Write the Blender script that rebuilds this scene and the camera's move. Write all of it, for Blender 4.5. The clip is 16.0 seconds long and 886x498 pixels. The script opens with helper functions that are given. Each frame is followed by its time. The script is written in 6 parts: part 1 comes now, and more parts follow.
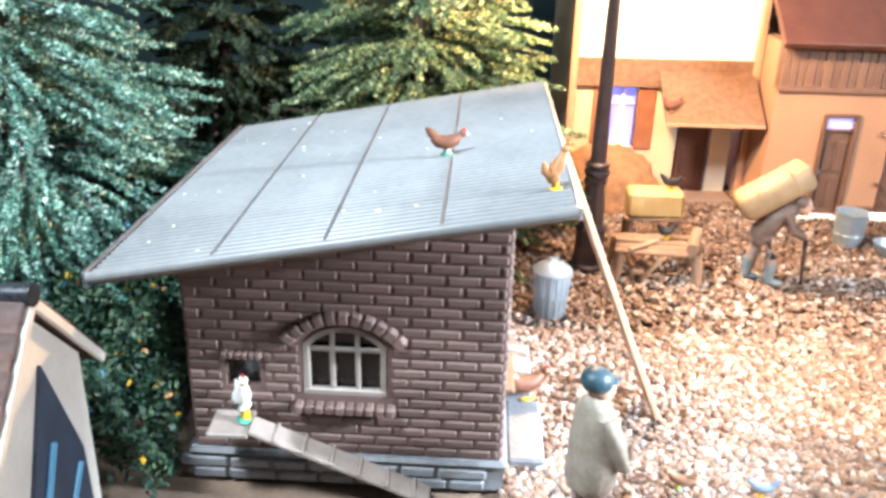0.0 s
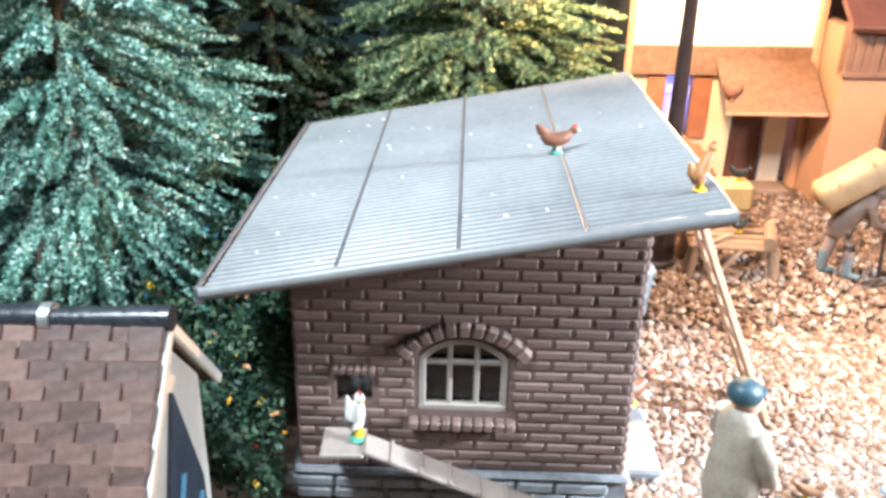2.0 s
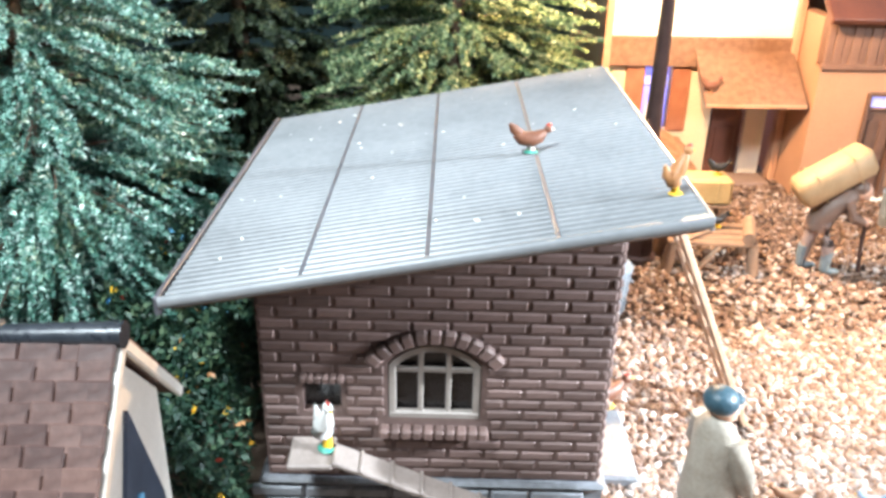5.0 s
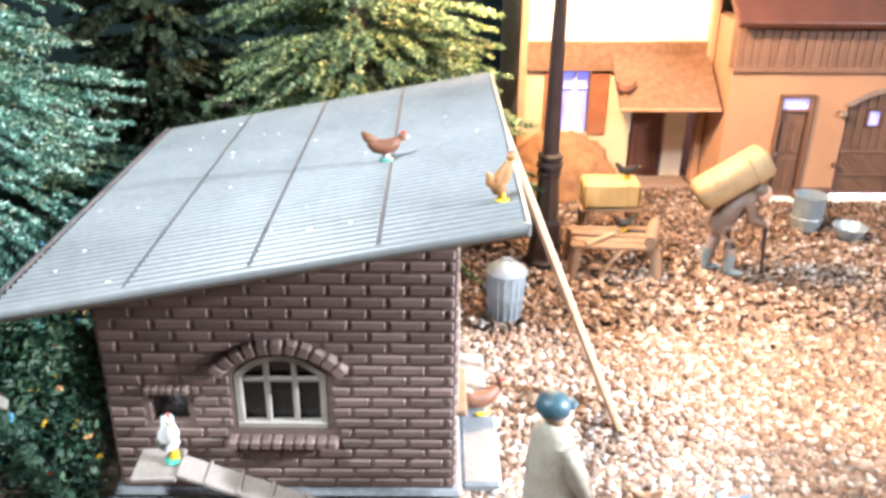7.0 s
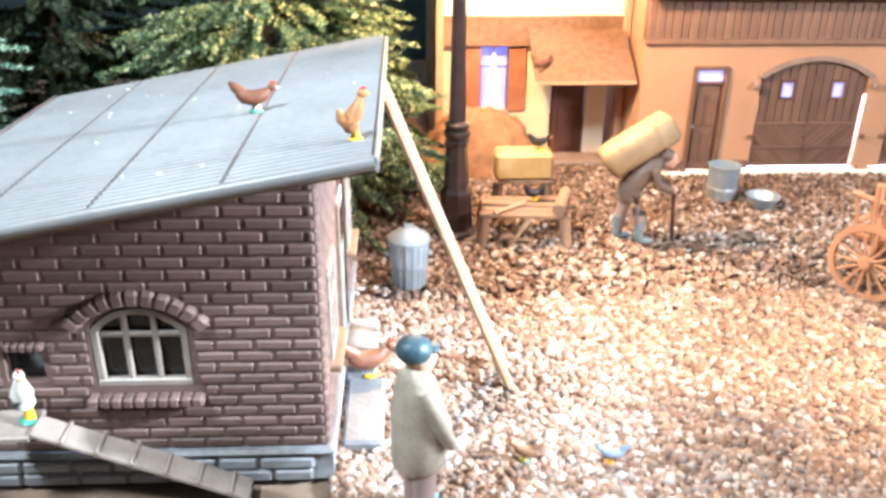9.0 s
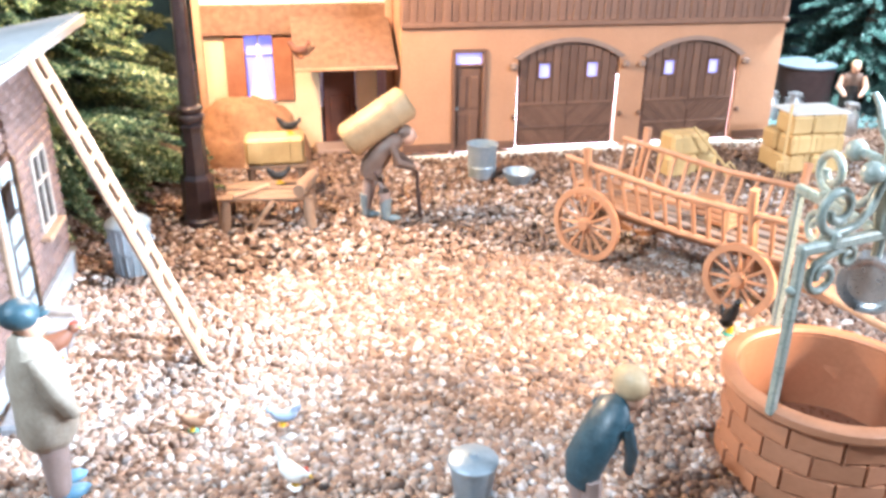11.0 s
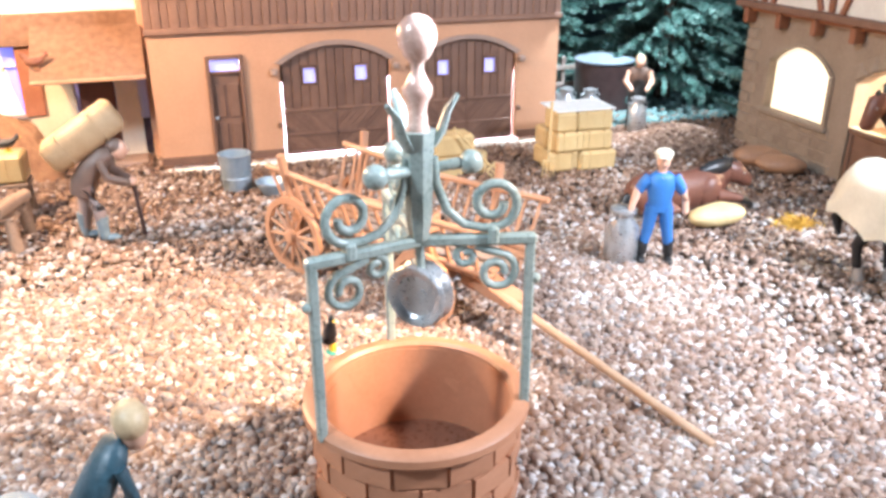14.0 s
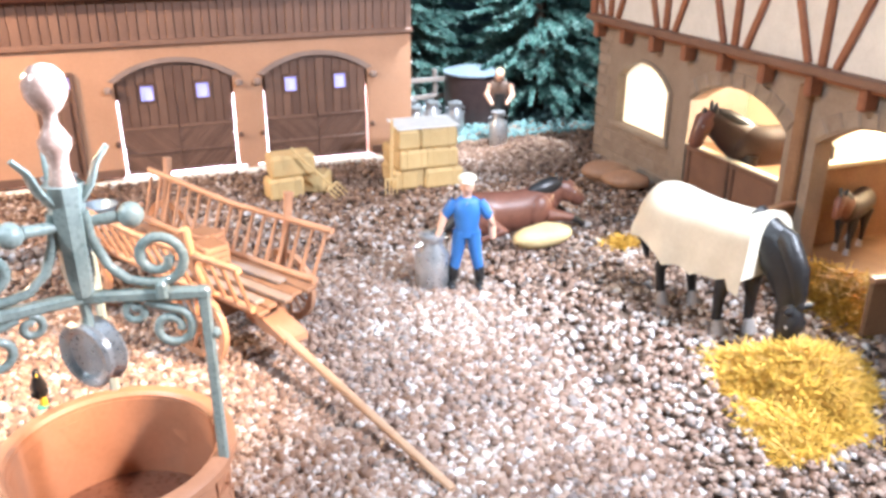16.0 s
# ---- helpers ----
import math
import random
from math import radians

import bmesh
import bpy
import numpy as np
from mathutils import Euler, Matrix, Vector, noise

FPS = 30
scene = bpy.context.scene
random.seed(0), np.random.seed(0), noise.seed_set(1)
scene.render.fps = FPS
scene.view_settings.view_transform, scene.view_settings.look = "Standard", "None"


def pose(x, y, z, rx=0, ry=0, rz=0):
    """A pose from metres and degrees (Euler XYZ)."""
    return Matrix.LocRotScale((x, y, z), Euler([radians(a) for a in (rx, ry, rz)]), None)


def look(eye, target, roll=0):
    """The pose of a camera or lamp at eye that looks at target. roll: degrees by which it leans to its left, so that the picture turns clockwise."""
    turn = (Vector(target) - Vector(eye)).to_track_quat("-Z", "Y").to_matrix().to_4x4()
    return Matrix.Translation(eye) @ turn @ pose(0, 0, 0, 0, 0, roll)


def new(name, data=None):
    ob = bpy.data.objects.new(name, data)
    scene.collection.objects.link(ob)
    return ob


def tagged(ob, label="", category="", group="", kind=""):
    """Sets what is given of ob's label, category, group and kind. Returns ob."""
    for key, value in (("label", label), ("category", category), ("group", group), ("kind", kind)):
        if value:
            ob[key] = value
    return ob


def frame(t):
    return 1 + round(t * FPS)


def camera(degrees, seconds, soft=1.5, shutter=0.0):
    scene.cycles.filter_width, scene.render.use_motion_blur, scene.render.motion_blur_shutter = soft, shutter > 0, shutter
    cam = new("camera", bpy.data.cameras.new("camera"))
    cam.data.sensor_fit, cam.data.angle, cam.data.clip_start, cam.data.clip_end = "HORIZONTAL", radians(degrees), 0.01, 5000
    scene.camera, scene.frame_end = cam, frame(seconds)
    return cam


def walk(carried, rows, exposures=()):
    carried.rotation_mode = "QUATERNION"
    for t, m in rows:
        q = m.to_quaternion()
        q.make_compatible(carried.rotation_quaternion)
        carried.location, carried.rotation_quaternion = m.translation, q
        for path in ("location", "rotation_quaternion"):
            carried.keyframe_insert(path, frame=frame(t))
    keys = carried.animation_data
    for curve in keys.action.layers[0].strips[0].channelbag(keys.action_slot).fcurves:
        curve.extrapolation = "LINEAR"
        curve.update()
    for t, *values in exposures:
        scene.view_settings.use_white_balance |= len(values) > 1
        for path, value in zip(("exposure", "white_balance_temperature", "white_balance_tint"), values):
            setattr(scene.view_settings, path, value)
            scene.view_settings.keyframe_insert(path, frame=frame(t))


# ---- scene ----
# A model farmyard in railway scale. All plan numbers are in yard units; U turns a unit into metres.
U = 0.0131
cam = camera(56.2, 16.0, soft=3.2)
PATH = [
    (0, (-0.089, -1.056, 5.645), (-0.104, 0.781, 4.853), 1.5),
    (0.5, (-0.809, -0.843, 5.498), (-0.821, 0.99, 4.699), 1.7),
    (1, (-1.302, -0.811, 5.572), (-1.296, 1.017, 4.762), 1.9),
    (1.5, (-1.346, -0.681, 5.524), (-1.342, 1.147, 4.711), 1.4),
    (2, (-1.332, -0.571, 5.601), (-1.316, 1.253, 4.78), 1.0),
    (2.5, (-1.554, -0.457, 5.721), (-1.521, 1.362, 4.89), 1.3),
    (3, (-1.56, -0.251, 5.646), (-1.516, 1.564, 4.808), 1.4),
    (3.2, (-1.556, -0.189, 5.683), (-1.51, 1.626, 4.846), 1.4),
    (5.3, (-1.013, -0.312, 5.658), (-0.954, 1.497, 4.807), 1.2),
    (5.5, (-0.818, -0.309, 5.665), (-0.756, 1.5, 4.815), 1.2),
    (6, (-0.459, -0.34, 5.753), (-0.392, 1.47, 4.905), 1.0),
    (6.5, (-0.241, -0.35, 5.765), (-0.166, 1.463, 4.922), 1.0),
    (7, (0.086, -0.34, 5.707), (0.166, 1.474, 4.868), 0.7),
    (7.5, (0.292, -0.357, 5.543), (0.379, 1.458, 4.707), 0.7),
    (8, (0.601, -0.342, 5.401), (0.694, 1.474, 4.568), 0.5),
    (8.2, (0.661, -0.326, 5.372), (0.757, 1.49, 4.538), 0.5),
    (10.3, (2.269, -0.847, 4.939), (2.591, 0.959, 4.143), 1.1),
    (10.5, (2.569, -0.884, 4.948), (2.913, 0.92, 4.157), 1.1),
    (11, (3.107, -0.919, 4.706), (3.526, 0.869, 3.916), 0.8),
    (11.5, (3.594, -0.943, 4.74), (4.045, 0.839, 3.952), 0.6),
    (12, (4.25, -0.984, 4.832), (4.712, 0.799, 4.054), -0.3),
    (12.5, (5.054, -1.119, 4.699), (5.543, 0.658, 3.923), -0.5),
    (13, (5.42, -1.124, 4.72), (5.935, 0.646, 3.944), -0.3),
    (13.5, (5.673, -1.163, 4.614), (6.207, 0.6, 3.836), -0.2),
    (14, (6.265, -1.212, 4.596), (6.822, 0.544, 3.817), -0.2),
    (14.5, (6.865, -1.276, 4.756), (7.447, 0.471, 3.975), -0.0),
    (15, (7.447, -1.433, 4.756), (8.05, 0.306, 3.974), -0.2),
    (15.2, (7.674, -1.475, 4.764), (8.292, 0.262, 3.988), -0.2),
    (15.5, (7.983, -1.523, 4.803), (8.615, 0.207, 4.022), -0.3),
    (16, (8.269, -1.514, 4.847), (8.923, 0.207, 4.065), 0.1),
]


def metres(v):
    return tuple(U * c for c in v)


walk(cam, [(t, look(metres(eye), metres(target), roll)) for t, eye, target, roll in PATH], [(0.0, 0.0, 6250, 10), (3.0, 0.0, 6250, 10), (6.0, 0.0, 6380, 10), (8.5, 0.0, 6380, 10), (11.0, 0.05, 5850, 10), (13.0, 0.0, 5900, 11), (16.0, -0.06, 5950, 13)])

# ---- light ----
world = bpy.data.worlds.new("room_air")
scene.world = world
world.use_nodes = True
world.node_tree.nodes["Background"].inputs[0].default_value = (0.70, 0.85, 1.0, 1)
world.node_tree.nodes["Background"].inputs[1].default_value = 0.90


def lamp(name, kind, at, aim, power, colour, size=0.0, size_y=0.0, cone=40, blend=0.8):
    data = bpy.data.lights.new(name, kind)
    data.energy, data.color = power, colour
    if kind == "AREA":
        data.shape, data.size, data.size_y = "RECTANGLE", size * U, (size_y or size) * U
    else:
        data.shadow_soft_size = size * U
    if kind == "SPOT":
        data.spot_size, data.spot_blend = radians(cone), blend
    ob = new(name, data)
    ob.matrix_world = look(metres(at), metres(aim))
    return ob


lamp("ceiling_light", "AREA", (17.3, -1.0, 8.6), (9.5, 7.0, 0), 0.60, (0.90, 0.94, 1.0), 1.2, 1.2)
lamp("ceiling_light", "AREA", (-7.0, 0.0, 15.5), (-3.0, 9.5, 1), 0.98, (0.84, 0.95, 1.0), 2.2, 2.2)
lamp("warm_spotlight", "SPOT", (15.8, 1.2, 8.0), (6.4, 7.5, 0), 6.4, (1.0, 0.63, 0.31), 0.5, cone=24, blend=1.0)
lamp("cold_spotlight", "SPOT", (15.5, 3.0, 7.5), (0.9, 7.2, 1.3), 12.5, (0.78, 0.90, 1.0), 0.4, cone=22, blend=0.9)
lamp("cold_spotlight", "SPOT", (17.0, 2.0, 13.5), (12.9, 6.3, 0), 2.3, (0.86, 0.93, 1.0), 0.4, cone=28, blend=0.9)
lamp("cold_spotlight", "SPOT", (16.0, 11.5, 11.0), (15.2, 15.8, 0.5), 4.2, (0.88, 0.96, 1.0), 0.4, cone=40, blend=0.8)
lamp("street_lamp_bulb", "POINT", (2.3, 11.5, 5.2), (2, 11, 0), 0.86, (1.0, 0.63, 0.33), 0.22)
lamp("stable_bulb", "POINT", (19.6, 8.4, 2.4), (18, 8, 0), 0.36, (1.0, 0.87, 0.66), 0.15)
lamp("barn_bulb", "POINT", (9.5, 15.6, 1.6), (9, 15, 0), 0.48, (0.72, 0.72, 1.0), 0.15)
lamp("house_bulb", "POINT", (3.3, 16.4, 1.9), (3, 15, 0), 0.012, (0.62, 0.58, 1.0), 0.15)


# ---- materials ----
def material(name, a, b, rough=0.6, metal=0.0, scale=6.0, fine=40.0, bump=0.15, vary=0.0, island=0.0, coat=0.0, spots=None):
    """A surface with colours a and b mixed by noise at two sizes (per unit), and relief. vary: by object; island: by loose piece."""
    m = bpy.data.materials.new(name)
    m.use_nodes = True
    n, k = m.node_tree.nodes, m.node_tree.links
    shader = n["Principled BSDF"]
    shader.inputs["Metallic"].default_value = metal
    shader.inputs["Coat Weight"].default_value = coat
    co, sc = n.new("ShaderNodeTexCoord"), n.new("ShaderNodeVectorMath")
    sc.operation, sc.inputs[3].default_value = "SCALE", 1 / U
    k.new(co.outputs["Object"], sc.inputs[0])
    big, small = n.new("ShaderNodeTexNoise"), n.new("ShaderNodeTexNoise")
    for tex, s in ((big, scale), (small, fine)):
        tex.inputs["Scale"].default_value, tex.inputs["Detail"].default_value = s, 3.0
        k.new(sc.outputs[0], tex.inputs["Vector"])
    add = n.new("ShaderNodeMath")
    add.operation, add.inputs[1].default_value = "MULTIPLY_ADD", 0.6
    half = n.new("ShaderNodeMath")
    half.operation, half.inputs[1].default_value = "MULTIPLY", 0.4
    k.new(small.outputs["Fac"], half.inputs[0])
    k.new(big.outputs["Fac"], add.inputs[0])
    k.new(half.outputs[0], add.inputs[2])
    last = add.outputs[0]
    for amount, node, out in ((vary, "ShaderNodeObjectInfo", "Random"), (island, "ShaderNodeNewGeometry", "Random Per Island")):
        if amount:
            info, mul = n.new(node), n.new("ShaderNodeMath")
            mul.operation, mul.inputs[1].default_value = "MULTIPLY_ADD", amount
            off = n.new("ShaderNodeMath")
            off.operation, off.inputs[1].default_value = "SUBTRACT", amount / 2
            k.new(info.outputs[out], mul.inputs[0])
            k.new(last, off.inputs[0])
            k.new(off.outputs[0], mul.inputs[2])
            last = mul.outputs[0]
    ramp = n.new("ShaderNodeValToRGB")
    ramp.color_ramp.elements[0].position, ramp.color_ramp.elements[1].position = 0.3, 0.7
    ramp.color_ramp.elements[0].color, ramp.color_ramp.elements[1].color = (*a, 1), (*b, 1)
    for pos, col in spots or ():
        e = ramp.color_ramp.elements.new(pos)
        e.color = (*col, 1)
    k.new(last, ramp.inputs[0])
    k.new(ramp.outputs[0], shader.inputs["Base Color"])
    rr = n.new("ShaderNodeMapRange")
    rr.inputs[3].default_value, rr.inputs[4].default_value = max(0.03, rough - 0.12), min(1, rough + 0.12)
    k.new(small.outputs["Fac"], rr.inputs[0])
    k.new(rr.outputs[0], shader.inputs["Roughness"])
    if bump:
        bp = n.new("ShaderNodeBump")
        bp.inputs["Strength"].default_value, bp.inputs["Distance"].default_value = bump, 0.03 * U
        k.new(add.outputs[0], bp.inputs["Height"])
        k.new(bp.outputs[0], shader.inputs["Normal"])
    return m


def glow(name, colour, strength):
    m = bpy.data.materials.new(name)
    m.use_nodes = True
    s = m.node_tree.nodes["Principled BSDF"]
    s.inputs["Base Color"].default_value = (*colour, 1)
    s.inputs["Emission Color"].default_value = (*colour, 1)
    s.inputs["Emission Strength"].default_value = strength
    s.inputs["Roughness"].default_value = 0.35
    return m


def leaf_material(name, a, b, c):
    """Flock: three greens by loose piece, a little light passing through."""
    m = material(name, a, b, 0.55, scale=1.5, fine=9, bump=0, island=0.75, spots=((0.85, c),))
    m.node_tree.nodes["Principled BSDF"].inputs["Subsurface Weight"].default_value = 0.0
    return m


GRAVEL = material("gravel", (0.185, 0.108, 0.074), (0.35, 0.255, 0.20), 0.65, scale=0.4, fine=22, bump=0.1, island=0.6,
                  spots=((0.1, (0.12, 0.08, 0.065)), (0.5, (0.26, 0.165, 0.12)), (0.85, (0.57, 0.51, 0.47))))
BROWN_GRAVEL = material("brown_gravel", (0.125, 0.066, 0.04), (0.27, 0.165, 0.11), 0.7, scale=0.4, fine=22, bump=0.1, island=0.6,
                        spots=((0.1, (0.09, 0.05, 0.035)), (0.9, (0.48, 0.40, 0.35))))
PALE_GRAVEL = material("pale_gravel", (0.25, 0.21, 0.19), (0.48, 0.44, 0.42), 0.65, scale=0.4, fine=22, bump=0.1, island=0.6,
                       spots=((0.12, (0.13, 0.105, 0.1)), (0.4, (0.26, 0.165, 0.12)), (0.88, (0.64, 0.62, 0.61))))
SOIL = material("soil", (0.13, 0.085, 0.06), (0.24, 0.165, 0.12), 0.9, scale=2.5, fine=30, bump=0.6)
TURF = material("turf", (0.08, 0.16, 0.16), (0.20, 0.31, 0.30), 0.9, scale=1.5, fine=30, bump=0.6)
BRICK = material("brick", (0.08, 0.048, 0.040), (0.143, 0.088, 0.075), 0.66, scale=4, fine=30, bump=0.18, vary=0.35, island=0.2)
MORTAR = material("mortar", (0.10, 0.062, 0.053), (0.15, 0.096, 0.083), 0.7, scale=6, fine=40, bump=0.2)
PLINTH = material("plinth_stone", (0.13, 0.13, 0.14), (0.27, 0.28, 0.30), 0.5, scale=3, fine=20, bump=0.35, vary=0.3)
SHEET = material("roof_sheet", (0.18, 0.186, 0.192), (0.255, 0.262, 0.268), 0.36, scale=1.2, fine=12, bump=0.04, spots=((0.9, (0.33, 0.34, 0.35)),))
SEAM = material("seam", (0.07, 0.07, 0.08), (0.12, 0.12, 0.135), 0.5, scale=5, fine=30)
BOARD = material("verge_board", (0.12, 0.08, 0.055), (0.22, 0.15, 0.1), 0.6, scale=5, fine=40)
WINDOW_GREY = material("window_frame_grey", (0.20, 0.17, 0.15), (0.30, 0.26, 0.23), 0.45, scale=5, fine=30, bump=0.1)
DARK_PANE = material("dark_pane", (0.012, 0.010, 0.010), (0.022, 0.018, 0.018), 0.2, bump=0)
RAMP_GREY = material("ramp_wood", (0.20, 0.16, 0.14), (0.32, 0.265, 0.235), 0.5, scale=4, fine=30, bump=0.2)
PALE = material("pale_plaster", (0.62, 0.58, 0.52), (0.78, 0.74, 0.68), 0.7, scale=3, fine=30, bump=0.15)
TILE = material("roof_tile", (0.07, 0.034, 0.028), (0.175, 0.095, 0.075), 0.5, scale=3, fine=18, bump=0.3, vary=0.4)
RIDGE = material("ridge_black", (0.012, 0.014, 0.018), (0.04, 0.045, 0.055), 0.3, scale=4, fine=20, bump=0.2, coat=0.4)
DARK_BLUE = material("dark_blue", (0.03, 0.045, 0.075), (0.065, 0.085, 0.13), 0.5, scale=5, fine=30)
SKY_PAINT = material("light_blue_paint", (0.10, 0.36, 0.62), (0.18, 0.48, 0.72), 0.4, scale=5, fine=30)
TAN = material("barn_plaster", (0.37, 0.19, 0.105), (0.46, 0.25, 0.145), 0.6, scale=1.2, fine=18, bump=0.12)
PLANK = material("brown_plank", (0.145, 0.075, 0.05), (0.215, 0.115, 0.075), 0.5, scale=4, fine=30, bump=0.25, vary=0.25)
GATE = material("gate_plank", (0.105, 0.054, 0.036), (0.165, 0.088, 0.058), 0.5, scale=4, fine=30, bump=0.25, vary=0.35)
TRIM = material("stone_trim", (0.20, 0.135, 0.105), (0.29, 0.20, 0.16), 0.6, scale=4, fine=30)
WARM_WALL = material("warm_wall", (0.50, 0.36, 0.22), (0.60, 0.45, 0.29), 0.6, scale=2, fine=20)
WHITE_WALL = material("white_wall", (0.72, 0.66, 0.55), (0.82, 0.77, 0.66), 0.6, scale=2, fine=20)
CANOPY = material("rough_brown_sheet", (0.15, 0.075, 0.042), (0.27, 0.145, 0.085), 0.85, scale=9, fine=60, bump=0.9)
RED_DOOR = material("red_brown_door", (0.085, 0.03, 0.02), (0.14, 0.05, 0.03), 0.4, scale=3, fine=20)
SANDSTONE = material("sandstone", (0.235, 0.17, 0.125), (0.34, 0.26, 0.195), 0.65, scale=2.2, fine=16, bump=0.4, vary=0.25)
TIMBER = material("red_timber", (0.22, 0.075, 0.035), (0.33, 0.13, 0.065), 0.5, scale=4, fine=30, bump=0.15, vary=0.2)
STALL = material("stall_wood", (0.20, 0.10, 0.05), (0.31, 0.17, 0.09), 0.5, scale=3, fine=24, vary=0.3)
STALL_WALL = material("stall_lining", (0.66, 0.57, 0.40), (0.76, 0.69, 0.52), 0.6, scale=2, fine=20)
WAGON = material("wagon_plastic", (0.39, 0.20, 0.115), (0.51, 0.29, 0.18), 0.42, scale=4, fine=30, bump=0.1)
WAGON_DARK = material("wagon_bed", (0.20, 0.105, 0.06), (0.31, 0.17, 0.1), 0.5, scale=4, fine=30)
TERRA = material("well_plastic", (0.36, 0.16, 0.085), (0.46, 0.22, 0.125), 0.42, scale=3, fine=22, bump=0.15, vary=0.2)
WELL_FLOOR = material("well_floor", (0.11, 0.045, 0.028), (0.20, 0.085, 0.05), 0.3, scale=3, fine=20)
PATINA = material("patina_iron", (0.18, 0.235, 0.215), (0.35, 0.40, 0.37), 0.3, scale=5, fine=30, bump=0.15, coat=0.3)
COPPER = material("finial_copper", (0.50, 0.30, 0.24), (0.66, 0.45, 0.37), 0.25, metal=0.1, scale=5, fine=30, coat=0.3)
SILVER = material("silver", (0.42, 0.43, 0.44), (0.62, 0.63, 0.64), 0.3, metal=0.75, scale=5, fine=30, bump=0.1)
ZINC = material("zinc", (0.25, 0.315, 0.37), (0.38, 0.45, 0.51), 0.4, metal=0.35, scale=4, fine=26, bump=0.12)
IRON = material("lamp_iron", (0.030, 0.017, 0.017), (0.065, 0.038, 0.036), 0.35, scale=5, fine=30, coat=0.3)
TAN_STRAW = material("tan_straw", (0.34, 0.22, 0.11), (0.46, 0.32, 0.18), 0.55, scale=5, fine=40, bump=0.5, vary=0.1)
STRAW = material("bale_plastic", (0.49, 0.335, 0.15), (0.58, 0.42, 0.205), 0.5, scale=3, fine=22, bump=0.2, vary=0.2)
HAY = material("hay_yellow", (0.42, 0.22, 0.022), (0.78, 0.49, 0.075), 0.6, scale=3, fine=20, bump=0, island=0.7)
LADDER = material("ladder_wood", (0.40, 0.25, 0.16), (0.52, 0.35, 0.23), 0.5, scale=4, fine=30, bump=0.1)
BENCH = material("bench_wood", (0.19, 0.115, 0.072), (0.33, 0.215, 0.145), 0.6, scale=4, fine=30, bump=0.25, vary=0.3)
BARK = material("bark", (0.04, 0.025, 0.015), (0.09, 0.06, 0.04), 0.9, scale=4, fine=24, bump=0.6)
NEEDLE = leaf_material("spruce_flock", (0.04, 0.14, 0.105), (0.27, 0.50, 0.41), (0.70, 0.86, 0.80))
NEEDLE_DARK = leaf_material("dark_spruce_flock", (0.035, 0.11, 0.095), (0.13, 0.26, 0.22), (0.30, 0.44, 0.39))
# The street lamp's yellow light is mixed into this green.
NEEDLE_LAMPLIT = leaf_material("lamplit_spruce_flock", (0.045, 0.10, 0.05), (0.23, 0.32, 0.15), (0.58, 0.60, 0.34))
# Brown-green flock, darkened in colour to stand for the shade behind the shed.
SHADE_SPRUCE = leaf_material("shaded_spruce_flock", (0.018, 0.034, 0.018), (0.055, 0.08, 0.038), (0.13, 0.15, 0.075))
HEDGE = leaf_material("hedge_flock", (0.012, 0.04, 0.025), (0.04, 0.09, 0.05), (0.09, 0.14, 0.07))
SKIN = material("painted_skin", (0.58, 0.34, 0.235), (0.66, 0.40, 0.29), 0.45, bump=0.05)
HAIR = material("blond_paint", (0.42, 0.30, 0.17), (0.56, 0.42, 0.26), 0.5, bump=0.2)
COAT = material("grey_coat", (0.25, 0.21, 0.165), (0.40, 0.355, 0.295), 0.5, scale=6, fine=30, bump=0.3)
BERET = material("petrol_beret", (0.014, 0.04, 0.055), (0.04, 0.09, 0.12), 0.45, scale=9, bump=0.4, coat=0.1)
TROUSER = material("mauve_trousers", (0.26, 0.19, 0.17), (0.35, 0.27, 0.25), 0.5)
SHOE_BLUE = material("blue_shoes", (0.10, 0.26, 0.42), (0.2, 0.38, 0.52), 0.4)
OVERALL = material("blue_overall", (0.025, 0.12, 0.36), (0.045, 0.18, 0.47), 0.5, scale=5, fine=25, bump=0.15)
BLACK = material("black_paint", (0.010, 0.010, 0.011), (0.028, 0.027, 0.027), 0.35, scale=5, fine=24, bump=0.12)
WHITE = material("white_paint", (0.66, 0.65, 0.62), (0.8, 0.79, 0.76), 0.5, bump=0.1)
BROWN_COAT = material("brown_jacket", (0.125, 0.08, 0.062), (0.205, 0.135, 0.105), 0.5, bump=0.15)
BOOT = material("grey_blue_boot", (0.12, 0.17, 0.20), (0.25, 0.31, 0.34), 0.4)
BAY = material("bay_coat", (0.12, 0.048, 0.032), (0.22, 0.09, 0.06), 0.4, scale=3, fine=20, bump=0.1)
FLEECE = material("cream_blanket", (0.60, 0.54, 0.42), (0.72, 0.66, 0.53), 0.6, scale=3, fine=20, bump=0.2)
HOOF = material("hoof_grey", (0.25, 0.22, 0.2), (0.36, 0.32, 0.3), 0.5)
HEN_BROWN = material("hen_brown", (0.12, 0.045, 0.026), (0.24, 0.10, 0.055), 0.45, bump=0.2)
HEN_ORANGE = material("hen_orange", (0.40, 0.17, 0.06), (0.56, 0.28, 0.12), 0.45, bump=0.2)
RED = material("comb_red", (0.42, 0.03, 0.02), (0.55, 0.06, 0.03), 0.4, bump=0)
YELLOW = material("yellow_paint", (0.72, 0.40, 0.02), (0.82, 0.52, 0.04), 0.45, bump=0)
GREEN = material("green_paint", (0.03, 0.22, 0.16), (0.06, 0.32, 0.24), 0.45, bump=0)
PIGEON = material("pigeon_blue", (0.20, 0.27, 0.38), (0.34, 0.40, 0.50), 0.45, bump=0.1)
SACK = material("brown_sack", (0.30, 0.16, 0.09), (0.42, 0.24, 0.15), 0.5, scale=3, fine=20, bump=0.3)
